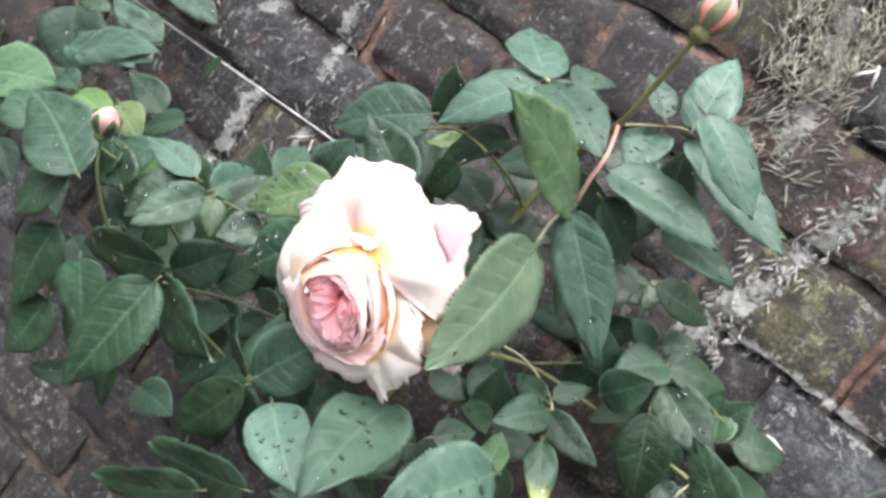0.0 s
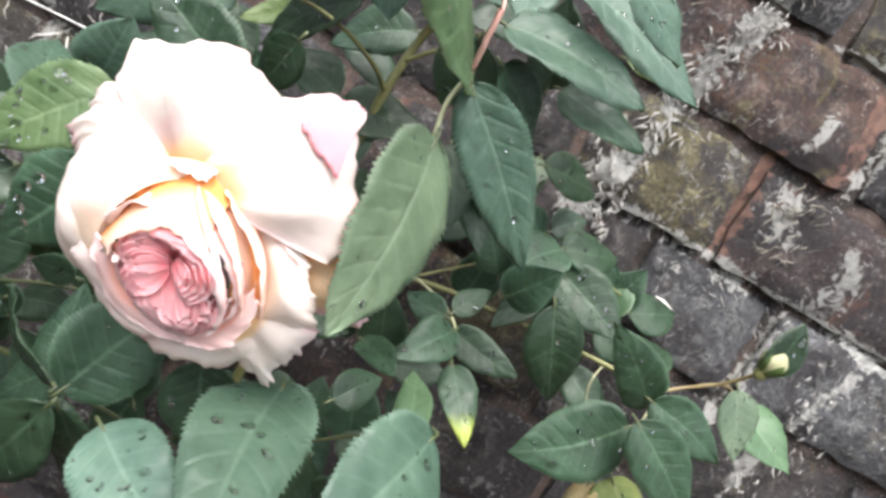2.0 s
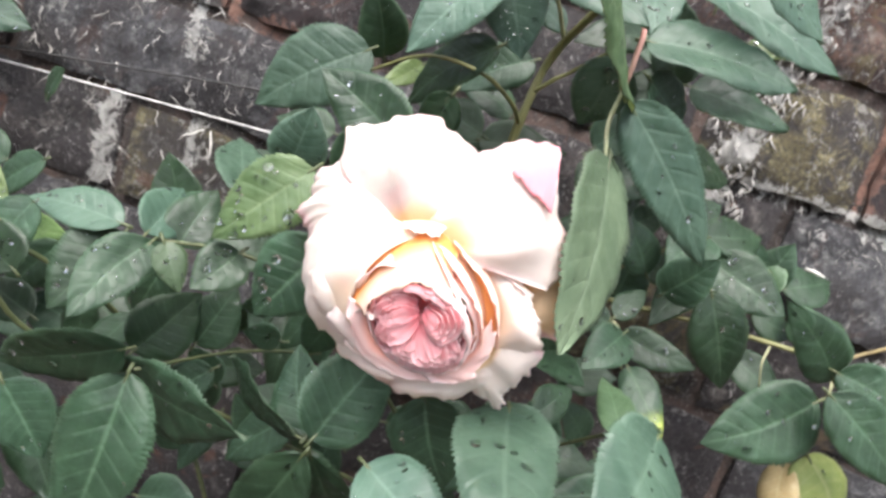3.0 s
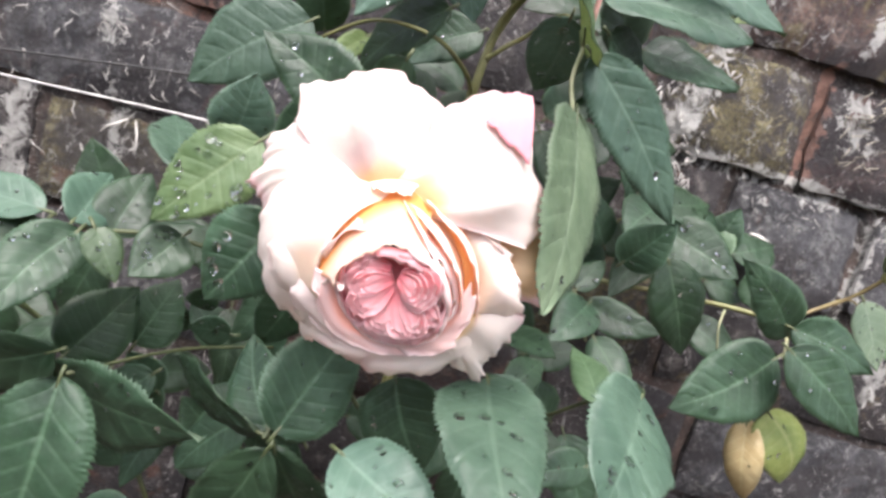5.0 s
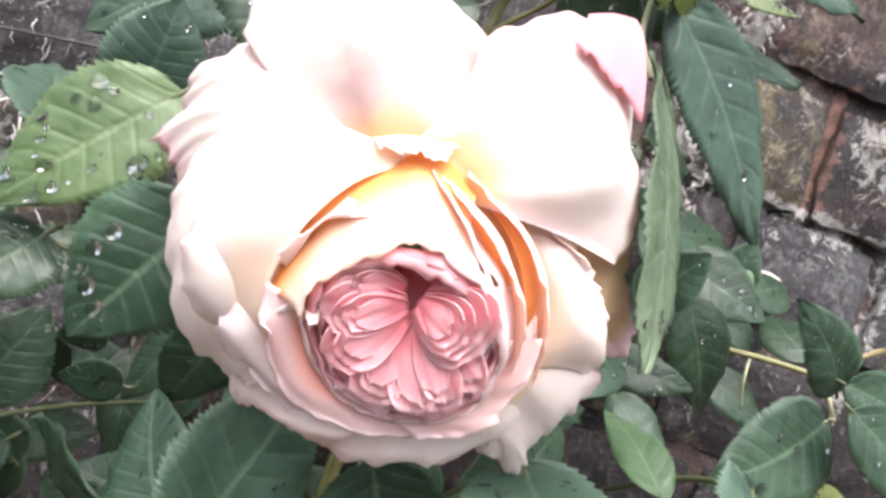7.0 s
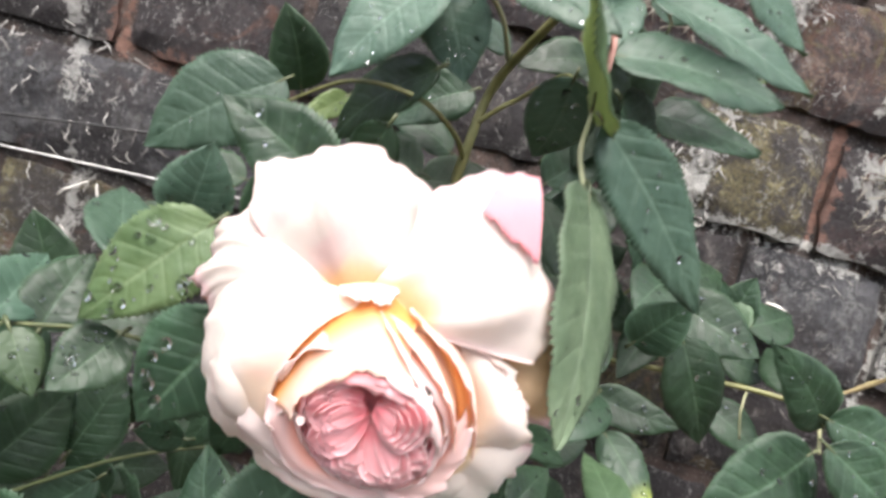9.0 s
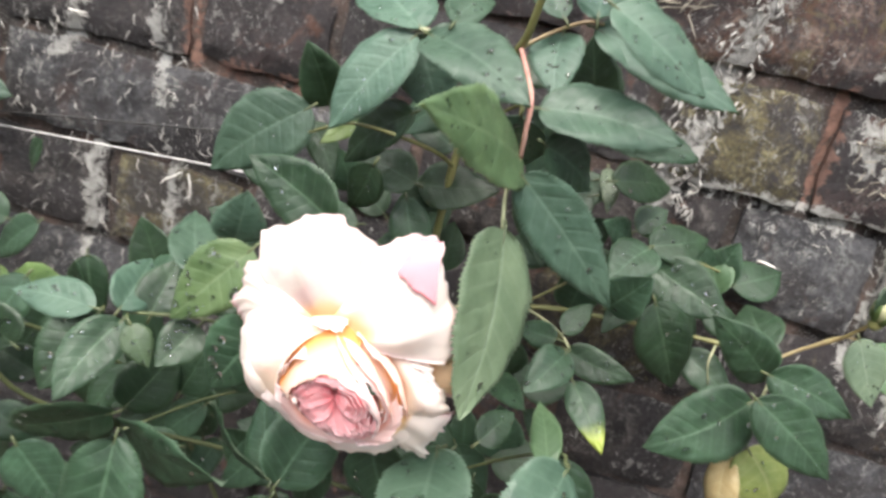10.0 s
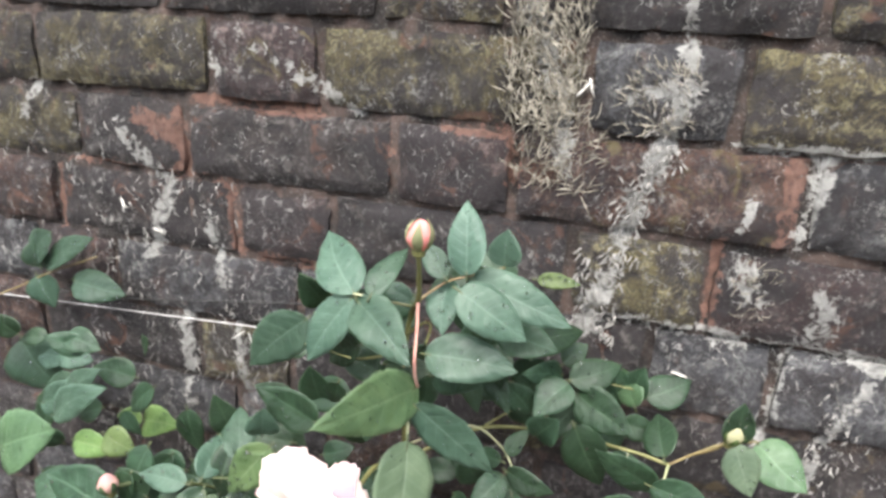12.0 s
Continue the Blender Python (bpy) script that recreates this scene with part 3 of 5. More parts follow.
# canes and stalks
stalk("leaf_stalk", [(0.3485, -0.104, 1.254), (0.356, -0.106, 1.262), (0.363, -0.108, 1.268), (0.374, -0.128, 1.276), (0.377, -0.148, 1.272)], 0.0011, 0.0008, STEM, bush)
stalk("cane", [(0.33, -0.10, 0.0), (0.325, -0.07, 0.45), (0.345, -0.075, 0.95), (0.345, -0.090, 1.16), (0.347, -0.1035, 1.237), (0.3515, -0.1045, 1.2725),
               (0.3690, -0.143, 1.300), (0.374, -0.158, 1.322), (0.3785, -0.1747, 1.344)], 0.0028, 0.0014, STEM, bush, knots=0.0003)
stalk("leaf_stalk", [(0.3690, -0.143, 1.300), (0.376, -0.1635, 1.2885), (0.3806, -0.179, 1.2795), (0.3815, -0.180, 1.268), (0.382, -0.175, 1.2565)], 0.0011, 0.0010, STEM_RED, bush, "reddish leaf stalk")
stalk("leaf_stalk", [(0.382, -0.175, 1.2565), (0.3805, -0.183, 1.243), (0.383, -0.193, 1.2305)], 0.0009, 0.0008, STEM_PALE, bush)
stalk("leaf_stalk", [(0.3690, -0.143, 1.300), (0.384, -0.134, 1.312), (0.398, -0.132, 1.318), (0.416, -0.102, 1.317)], 0.0010, 0.0006, STEM_BROWN, bush)
stalk("leaf_stalk", [(0.354, -0.110, 1.280), (0.344, -0.135, 1.292), (0.325, -0.146, 1.298), (0.298, -0.128, 1.287)], 0.0011, 0.0006, STEM_PALE, bush)
stalk("leaf_stalk", [(0.347, -0.1035, 1.237), (0.341, -0.122, 1.244), (0.326, -0.146, 1.250), (0.300, -0.142, 1.250), (0.272, -0.12, 1.238)], 0.0012, 0.0006, STEM, bush)
stalk("side_shoot", [(0.345, -0.085, 1.13), (0.40, -0.055, 1.155), (0.46, -0.05, 1.163), (0.518, -0.061, 1.1695), (0.548, -0.070, 1.171)], 0.0018, 0.0013, STEM, bush)
stalk("leaf_stalk", [(0.548, -0.070, 1.171), (0.544, -0.085, 1.165), (0.536, -0.102, 1.157)], 0.0010, 0.0008, STEM_PALE, bush)
stalk("flower_stalk", [(0.548, -0.070, 1.171), (0.562, -0.068, 1.182), (0.574, -0.074, 1.194), (0.580, -0.088, 1.211)], 0.0010, 0.0010, STEM_BROWN, bush)
stalk("leaf_stalk", [(0.562, -0.068, 1.182), (0.582, -0.062, 1.193), (0.612, -0.038, 1.187)], 0.0009, 0.0006, STEM_BROWN, bush)
stalk("leaf_stalk", [(0.345, -0.087, 1.145), (0.39, -0.06, 1.158), (0.420, -0.075, 1.158), (0.434, -0.09, 1.152), (0.441, -0.092, 1.134)], 0.0009, 0.0007, STEM_PALE, bush)
stalk("leaf_stalk", [(0.40, -0.055, 1.155), (0.44, -0.05, 1.19), (0.470, -0.045, 1.212), (0.53, -0.025, 1.203)], 0.0009, 0.0006, STEM, bush)
stalk("side_shoot", [(0.343, -0.08, 1.05), (0.30, -0.12, 1.11), (0.262, -0.165, 1.143), (0.216, -0.172, 1.138)], 0.0013, 0.0007, STEM_DEEP, bush)
stalk("leaf_stalk", [(0.285, -0.10, 1.085), (0.255, -0.14, 1.088), (0.233, -0.190, 1.088)], 0.0008, 0.0007, STEM_DEEP, bush)
stalk("leaf_stalk", [(0.33, -0.10, 1.09), (0.318, -0.16, 1.105), (0.312, -0.20, 1.091)], 0.0010, 0.0008, STEM_DEEP, bush)
stalk("leaf_stalk", [(0.343, -0.08, 1.03), (0.375, -0.14, 1.09), (0.383, -0.18, 1.125), (0.381, -0.206, 1.138)], 0.0010, 0.0008, STEM_DEEP, bush)
stalk("leaf_stalk", [(0.343, -0.08, 1.01), (0.410, -0.11, 1.08), (0.432, -0.17, 1.132), (0.431, -0.207, 1.149)], 0.0010, 0.0008, STEM_DEEP, bush)
stalk("side_shoot", [(0.33, -0.07, 1.0), (0.26, -0.12, 1.04), (0.185, -0.175, 1.075), (0.166, -0.197, 1.105), (0.1565, -0.204, 1.131)], 0.0014, 0.0009, STEM_DEEP, bush)
stalk("side_shoot", [(0.32, -0.07, 0.70), (0.24, -0.06, 0.92), (0.185, -0.09, 1.04), (0.155, -0.15, 1.10), (0.135, -0.185, 1.115)], 0.0016, 0.0012, STEM_DEEP, bush)
stalk("side_shoot", [(-0.50, -0.02, 0.80), (-0.26, -0.025, 1.10), (-0.12, -0.03, 1.19), (-0.02, -0.03, 1.235)], 0.0015, 0.0007, STEM_BROWN, bush)

leaf((0.384, -0.195, 1.231), (0.387, -0.233, 1.170), 0.035, LEAF_FRONT, face=(0.79, -0.54, 0.38), wide=1.20, loose=0.0, drops=12, fold=0.06, arch=0.03)
leaf((0.398, -0.134, 1.319), (0.390, -0.116, 1.365), 0.025, LEAF_GREY_SHEEN)
leaf((0.416, -0.100, 1.317), (0.416, -0.100, 1.344), 0.024, LEAF_GREY_SHEEN)
leaf((0.384, -0.136, 1.316), (0.361, -0.123, 1.334), 0.016, LEAF_GREY_SHEEN)
leaf((0.385, -0.127, 1.311), (0.389, -0.152, 1.283), 0.023, LEAF_GREY_SHEEN)
leaf((0.401, -0.165, 1.321), (0.445, -0.165, 1.296), 0.029, LEAF_GREY_SHEEN)
leaf((0.398, -0.129, 1.316), (0.468, -0.132, 1.295), 0.029, LEAF_GREY_SHEEN, drops=12)
leaf((0.384, -0.169, 1.277), (0.442, -0.168, 1.277), 0.030, LEAF_GREY_SHEEN, drops=12)
leaf((0.438, -0.090, 1.308), (0.468, -0.090, 1.309), 0.011, LEAF_YOUNG)
leaf((0.325, -0.146, 1.298), (0.283, -0.102, 1.325), 0.033, LEAF_GREY_SHEEN)
leaf((0.340, -0.155, 1.302), (0.348, -0.108, 1.323), 0.018, LEAF_GREY_SHEEN)
leaf((0.323, -0.145, 1.295), (0.295, -0.158, 1.247), 0.028, LEAF_GREY_SHEEN)
leaf((0.330, -0.152, 1.296), (0.381, -0.189, 1.278), 0.030, LEAF_GREY_SHEEN)
leaf((0.353, -0.110, 1.284), (0.327, -0.110, 1.293), 0.014, LEAF_GREY_SHEEN)
leaf((0.432, -0.035, 1.251), (0.436, -0.059, 1.228), 0.010, LEAF_PALE)
leaf((0.590, -0.063, 1.195), (0.607, -0.071, 1.160), 0.027, LEAF_PALE)
leaf((0.611, -0.037, 1.185), (0.644, -0.062, 1.168), 0.035, LEAF_MID)
leaf((0.583, -0.090, 1.213), (0.584, -0.090, 1.244), 0.021, LEAF)
leaf((0.381, -0.206, 1.138), (0.389, -0.275, 1.123), 0.033, LEAF_GREY_SHEEN, drops=20)
leaf((0.431, -0.209, 1.149), (0.409, -0.265, 1.131), 0.032, LEAF_GREY_SHEEN, drops=20)
leaf((0.347, -0.200, 1.050), (0.288, -0.200, 1.025), 0.034, LEAF, face=(0.00, -1.00, -0.30))
leaf((0.331, -0.210, 1.038), (0.277, -0.210, 0.996), 0.029, LEAF, face=(0.00, -1.00, -0.30))
leaf((0.147, -0.195, 1.099), (0.075, -0.190, 1.114), 0.043, LEAF)
leaf((0.134, -0.190, 1.092), (0.114, -0.190, 1.047), 0.036, LEAF)
leaf((0.154, -0.170, 1.100), (0.128, -0.170, 1.120), 0.027, LEAF)
leaf((0.138, -0.180, 1.056), (0.143, -0.180, 0.997), 0.037, LEAF, face=(0.00, -1.00, -0.30))
leaf((0.152, -0.170, 1.009), (0.147, -0.170, 0.958), 0.035, LEAF, face=(0.00, -1.00, -0.30))
leaf((-0.056, -0.030, 1.203), (0.012, -0.030, 1.198), 0.034, LEAF_SHADED)
leaf((-0.092, -0.030, 1.214), (-0.022, -0.030, 1.255), 0.028, LEAF_SHADED)
leaf((-0.107, -0.030, 1.200), (-0.088, -0.030, 1.165), 0.042, LEAF_SHADED)
leaf((-0.099, -0.030, 1.210), (-0.104, -0.030, 1.243), 0.033, LEAF_SHADED)
leaf((-0.095, -0.050, 1.119), (-0.043, -0.050, 1.126), 0.028, LEAF_SHADED)
leaf((0.004, -0.130, 1.127), (0.080, -0.130, 1.161), 0.026, LEAF_SHADED)
leaf((0.029, -0.130, 1.141), (0.079, -0.130, 1.178), 0.024, LEAF_SHADED)
leaf((0.041, -0.150, 1.135), (0.102, -0.150, 1.175), 0.027, LEAF_GREY_SHEEN)
leaf((-0.063, -0.130, 1.061), (0.012, -0.130, 1.100), 0.058, LEAF_MID)
leaf((-0.118, -0.050, 1.131), (-0.071, -0.050, 1.078), 0.060, LEAF_SHADED)
leaf((-0.063, -0.050, 1.128), (-0.021, -0.050, 1.124), 0.028, LEAF_SHADED)
leaf((-0.107, -0.030, 1.221), (-0.078, -0.030, 1.254), 0.036, LEAF_SHADED)
leaf((0.027, -0.042, 1.058), (-0.016, -0.034, 1.050), 0.022, LEAF_YOUNG)
leaf((0.018, -0.031, 1.049), (0.094, -0.064, 1.083), 0.024, LEAF_YOUNG)
leaf((0.096, -0.150, 1.130), (0.127, -0.150, 1.121), 0.025, LEAF_YOUNG)
leaf((0.060, -0.150, 1.115), (0.107, -0.150, 1.116), 0.023, LEAF_YOUNG)
leaf((0.101, -0.190, 1.104), (0.060, -0.190, 1.103), 0.034, LEAF)
leaf((0.140, -0.170, 1.117), (0.128, -0.170, 1.091), 0.028, LEAF)
leaf((0.321, -0.135, 1.296), (0.340, -0.135, 1.262), 0.030, LEAF_GREY_SHEEN)
leaf((0.382, -0.175, 1.2565), (0.356, -0.258, 1.272), 0.033, LEAF_THIN, face=(0.88, -0.20, 0.43), loose=0.0, fold=0.12, arch=0.03, under=LEAF_LIT_THROUGH)
leaf((0.384, -0.187, 1.252), (0.434, -0.173, 1.205), 0.026, LEAF_GREY_SHEEN, drops=12, face=(-0.08, -0.97, 0.37))
leaf((0.431, -0.111, 1.157), (0.413, -0.137, 1.140), 0.021, LEAF, drops=12, face=(-0.10, -0.90, 0.55))
leaf((0.432, -0.100, 1.154), (0.470, -0.110, 1.152), 0.018, LEAF, drops=12, face=(-0.17, -0.90, 0.51))
leaf((0.439, -0.109, 1.141), (0.460, -0.134, 1.118), 0.018, LEAF_TIPPED, drops=6, face=(-0.17, -0.87, 0.59))
leaf((0.429, -0.086, 1.158), (0.443, -0.073, 1.176), 0.014, LEAF, drops=10, face=(-0.13, -0.93, 0.46))
leaf((0.426, -0.093, 1.156), (0.403, -0.084, 1.155), 0.016, LEAF, drops=8, face=(-0.07, -0.92, 0.50))
leaf((0.531, -0.105, 1.157), (0.482, -0.119, 1.120), 0.037, LEAF, drops=18, face=(-0.25, -1.00, -0.05))
leaf((0.525, -0.121, 1.165), (0.572, -0.122, 1.134), 0.029, LEAF, drops=12, face=(-0.43, -0.82, 0.50))
leaf((0.534, -0.103, 1.173), (0.580, -0.104, 1.162), 0.024, LEAF, drops=12, face=(-0.44, -0.84, 0.44))
leaf((0.537, -0.097, 1.168), (0.494, -0.115, 1.199), 0.025, LEAF, drops=12, face=(-0.35, -0.89, 0.42))
leaf((0.544, -0.068, 1.175), (0.538, -0.033, 1.191), 0.027, LEAF, drops=12, face=(-0.37, -0.89, 0.38))
leaf((0.528, -0.026, 1.198), (0.562, -0.006, 1.211), 0.028, LEAF, drops=12, face=(-0.35, -0.92, 0.31))
leaf((0.474, -0.048, 1.202), (0.519, -0.065, 1.187), 0.033, LEAF, drops=14, face=(-0.27, -0.93, 0.36))
leaf((0.467, -0.049, 1.213), (0.506, -0.025, 1.223), 0.026, LEAF, drops=12, face=(-0.24, -0.95, 0.30))
leaf((0.460, -0.033, 1.218), (0.477, -0.022, 1.234), 0.020, LEAF, drops=10, face=(-0.19, -0.97, 0.28))
leaf((0.433, -0.066, 1.247), (0.473, -0.030, 1.249), 0.025, LEAF, drops=12, face=(-0.17, -0.98, 0.23))
leaf((0.476, -0.069, 1.186), (0.503, -0.067, 1.136), 0.034, LEAF, drops=8, face=(-0.26, -0.91, 0.45))
leaf((0.482, -0.031, 1.190), (0.454, -0.060, 1.156), 0.024, LEAF, drops=8, face=(-0.20, -0.94, 0.41))
leaf((0.467, -0.054, 1.213), (0.445, -0.081, 1.194), 0.028, LEAF, drops=8, face=(-0.18, -0.96, 0.35))
leaf((0.460, -0.031, 1.207), (0.434, -0.075, 1.224), 0.021, LEAF, drops=8, face=(-0.15, -0.97, 0.32))
leaf((0.520, -0.032, 1.191), (0.506, -0.020, 1.218), 0.022, LEAF_MID, drops=2, face=(-0.29, -0.93, 0.32))
leaf((0.377, -0.148, 1.272), (0.3735, -0.1226, 1.244), 0.027, LEAF_GREY_SHEEN, drops=14, face=(0.10, -0.85, -0.50), loose=0.0)
leaf((0.390, -0.171, 1.264), (0.416, -0.141, 1.247), 0.022, LEAF, drops=8, face=(-0.05, -0.99, 0.25))
leaf((0.397, -0.163, 1.121), (0.411, -0.144, 1.132), 0.016, LEAF, drops=8, face=(-0.05, -0.85, 0.64))
leaf((0.395, -0.113, 1.131), (0.415, -0.147, 1.136), 0.015, LEAF, drops=8, face=(-0.05, -0.88, 0.60))
leaf((0.428, -0.184, 1.132), (0.421, -0.146, 1.143), 0.008, LEAF_MID, drops=0, face=(-0.12, -0.85, 0.63))
leaf((0.341, -0.225, 1.108), (0.379, -0.246, 1.102), 0.026, LEAF_GREY_SHEEN, drops=18, face=(0.11, -0.70, 0.82))
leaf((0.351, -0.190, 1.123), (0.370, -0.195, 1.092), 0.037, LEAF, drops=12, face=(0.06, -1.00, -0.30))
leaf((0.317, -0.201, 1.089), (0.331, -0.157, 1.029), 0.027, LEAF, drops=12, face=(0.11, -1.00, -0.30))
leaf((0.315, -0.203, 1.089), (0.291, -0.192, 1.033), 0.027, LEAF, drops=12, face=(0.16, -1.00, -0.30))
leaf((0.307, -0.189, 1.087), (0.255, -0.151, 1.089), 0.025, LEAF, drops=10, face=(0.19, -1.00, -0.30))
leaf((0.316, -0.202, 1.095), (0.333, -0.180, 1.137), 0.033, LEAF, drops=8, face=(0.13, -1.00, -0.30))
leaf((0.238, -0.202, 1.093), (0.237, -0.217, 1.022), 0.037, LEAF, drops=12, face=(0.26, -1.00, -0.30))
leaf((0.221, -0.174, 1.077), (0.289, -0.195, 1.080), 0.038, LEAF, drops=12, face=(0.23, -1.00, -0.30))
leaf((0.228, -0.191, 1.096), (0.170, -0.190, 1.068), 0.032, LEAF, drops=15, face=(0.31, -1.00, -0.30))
leaf((0.214, -0.191, 1.146), (0.172, -0.192, 1.144), 0.019, LEAF_GREY_SHEEN, drops=12, face=(0.59, -0.68, 0.55))
leaf((0.212, -0.186, 1.141), (0.204, -0.210, 1.110), 0.030, LEAF, drops=12, face=(0.55, -0.67, 0.62))
leaf((0.224, -0.185, 1.141), (0.220, -0.220, 1.115), 0.023, LEAF, drops=12, face=(0.53, -0.68, 0.63))
leaf((0.216, -0.177, 1.141), (0.210, -0.146, 1.158), 0.022, LEAF_GREY_SHEEN, drops=10, face=(0.52, -0.75, 0.53))
leaf((0.226, -0.167, 1.137), (0.227, -0.147, 1.163), 0.023, LEAF, drops=7, face=(0.48, -0.77, 0.53))
leaf((0.236, -0.197, 1.147), (0.249, -0.200, 1.131), 0.013, LEAF_MID, drops=10, face=(0.48, -0.72, 0.61))
leaf((0.263, -0.188, 1.151), (0.256, -0.207, 1.137), 0.020, LEAF, drops=15, face=(0.44, -0.75, 0.61))
leaf((0.281, -0.184, 1.192), (0.254, -0.197, 1.155), 0.028, LEAF_LIME, drops=26, face=(0.43, -0.81, 0.53))
leaf((0.255, -0.183, 1.172), (0.231, -0.147, 1.190), 0.022, LEAF_GREY_SHEEN, drops=12, face=(0.47, -0.81, 0.47))
leaf((0.265, -0.170, 1.188), (0.271, -0.177, 1.214), 0.026, LEAF_GREY_SHEEN, drops=12, face=(0.42, -0.85, 0.43))
leaf((0.300, -0.203, 1.170), (0.284, -0.212, 1.138), 0.030, LEAF, drops=15, face=(0.36, -0.79, 0.62))
leaf((0.274, -0.140, 1.101), (0.256, -0.145, 1.101), 0.016, LEAF, drops=10, face=(0.21, -1.00, -0.30))
leaf((0.263, -0.100, 1.249), (0.217, -0.114, 1.204), 0.039, LEAF_GREY_SHEEN, drops=12, face=(0.42, -0.89, 0.30))
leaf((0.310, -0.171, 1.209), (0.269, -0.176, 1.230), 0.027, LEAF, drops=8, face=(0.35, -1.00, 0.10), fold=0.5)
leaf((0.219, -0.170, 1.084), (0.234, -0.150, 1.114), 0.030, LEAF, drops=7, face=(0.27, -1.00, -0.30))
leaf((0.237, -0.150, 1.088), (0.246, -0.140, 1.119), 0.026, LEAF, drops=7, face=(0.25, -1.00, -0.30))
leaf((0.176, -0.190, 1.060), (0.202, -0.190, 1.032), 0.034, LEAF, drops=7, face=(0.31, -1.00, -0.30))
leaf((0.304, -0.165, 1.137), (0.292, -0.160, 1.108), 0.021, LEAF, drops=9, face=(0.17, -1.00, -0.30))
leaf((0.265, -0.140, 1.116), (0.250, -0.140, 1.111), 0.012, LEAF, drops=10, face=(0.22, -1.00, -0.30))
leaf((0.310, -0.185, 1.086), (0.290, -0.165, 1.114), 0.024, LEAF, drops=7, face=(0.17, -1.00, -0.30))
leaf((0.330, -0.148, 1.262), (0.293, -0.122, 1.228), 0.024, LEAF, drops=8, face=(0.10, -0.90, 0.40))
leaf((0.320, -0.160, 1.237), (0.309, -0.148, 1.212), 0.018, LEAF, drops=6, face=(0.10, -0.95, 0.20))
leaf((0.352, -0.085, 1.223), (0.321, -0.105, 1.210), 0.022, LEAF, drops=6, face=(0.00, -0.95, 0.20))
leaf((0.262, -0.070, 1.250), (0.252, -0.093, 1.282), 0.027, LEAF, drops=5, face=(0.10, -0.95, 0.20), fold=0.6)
leaf((0.289, -0.090, 1.251), (0.276, -0.113, 1.233), 0.012, LEAF_YOUNG, drops=2, face=(0.10, -0.95, 0.20))
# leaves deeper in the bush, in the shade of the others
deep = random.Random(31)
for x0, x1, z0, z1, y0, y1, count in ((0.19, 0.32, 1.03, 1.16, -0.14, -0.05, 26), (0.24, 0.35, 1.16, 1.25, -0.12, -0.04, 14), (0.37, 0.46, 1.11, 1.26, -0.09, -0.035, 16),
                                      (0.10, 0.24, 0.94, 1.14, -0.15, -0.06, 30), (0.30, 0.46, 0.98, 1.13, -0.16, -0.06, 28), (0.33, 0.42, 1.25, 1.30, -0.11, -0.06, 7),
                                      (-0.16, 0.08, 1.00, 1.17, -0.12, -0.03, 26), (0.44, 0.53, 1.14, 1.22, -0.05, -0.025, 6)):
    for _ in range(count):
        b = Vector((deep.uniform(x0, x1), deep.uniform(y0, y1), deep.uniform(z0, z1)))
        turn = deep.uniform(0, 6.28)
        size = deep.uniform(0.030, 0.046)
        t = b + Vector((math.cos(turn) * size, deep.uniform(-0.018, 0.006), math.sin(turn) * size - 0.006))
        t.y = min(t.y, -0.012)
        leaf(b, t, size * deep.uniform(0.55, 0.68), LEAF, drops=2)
# a yellowing, curled leaf under the side shoot
leaf((0.541, -0.098, 1.127), (0.563, -0.100, 1.092), 0.034, LEAF_SEAR, face=(0.30, -1.0, 0.25), arch=0.30, fold=-0.5, drops=4)
leaf((0.534, -0.096, 1.120), (0.543, -0.102, 1.077), 0.019, LEAF_TAN, face=(-0.75, -1.0, 0.10), arch=0.20, fold=0.3, drops=3)
# a thin twig end beside the side shoot
stalk("twig", [(0.520, -0.060, 1.170), (0.517, -0.066, 1.158), (0.522, -0.064, 1.144)], 0.0007, 0.0005, STEM_PALE, bush)


# ------------------------------------------------------------ the bloom
BLOOM = look((0.33946, -0.218, 1.18244), (0.43346, 1.769, 0.96944), 17.9)    # its local z looks out of the flower


def bloom_place(p):
    return BLOOM @ (Vector(p) * 0.001)


hip_at = bloom_place((6, -3, -14))


def receptacle():
    verts, faces = [], []
    path = [bloom_place((10 - 0.7 * k, 1 - 0.7 * k, -26 + 1.9 * k)) - hip_at for k in range(9)]
    tube_data(path, [0.002, 0.0032, 0.0045, 0.0052, 0.0050, 0.0044, 0.0046, 0.0055, 0.006], 14, verts, faces)
    return part("flower_head", to_mesh("flower_head", verts, faces, [STEM]), bush, hip_at, "open pale pink many-petalled rose bloom")


head = receptacle()
stalk("flower_stalk", [bloom_place((10, 1, -25)), (0.350, -0.155, 1.175), (0.350, -0.100, 1.12), (0.345, -0.08, 1.02)], 0.0016, 0.0024, STEM, bush)
petal_count = [0]


def curve_at(points, v):
    """A place along a smooth line through a few places, v from 0 to 1."""
    n = len(points) - 1
    x = min(max(v, 0.0), 1.0) * n
    i = min(int(x), n - 1)
    t = x - i
    b, c = points[i], points[i + 1]
    a = points[i - 1] if i else b * 2 - c
    d = points[i + 2] if i + 2 <= n else c * 2 - b
    return 0.5 * (2 * b + (c - a) * t + (2 * a - 5 * b + 4 * c - d) * t * t + (3 * b - a - 3 * c + d) * t ** 3)


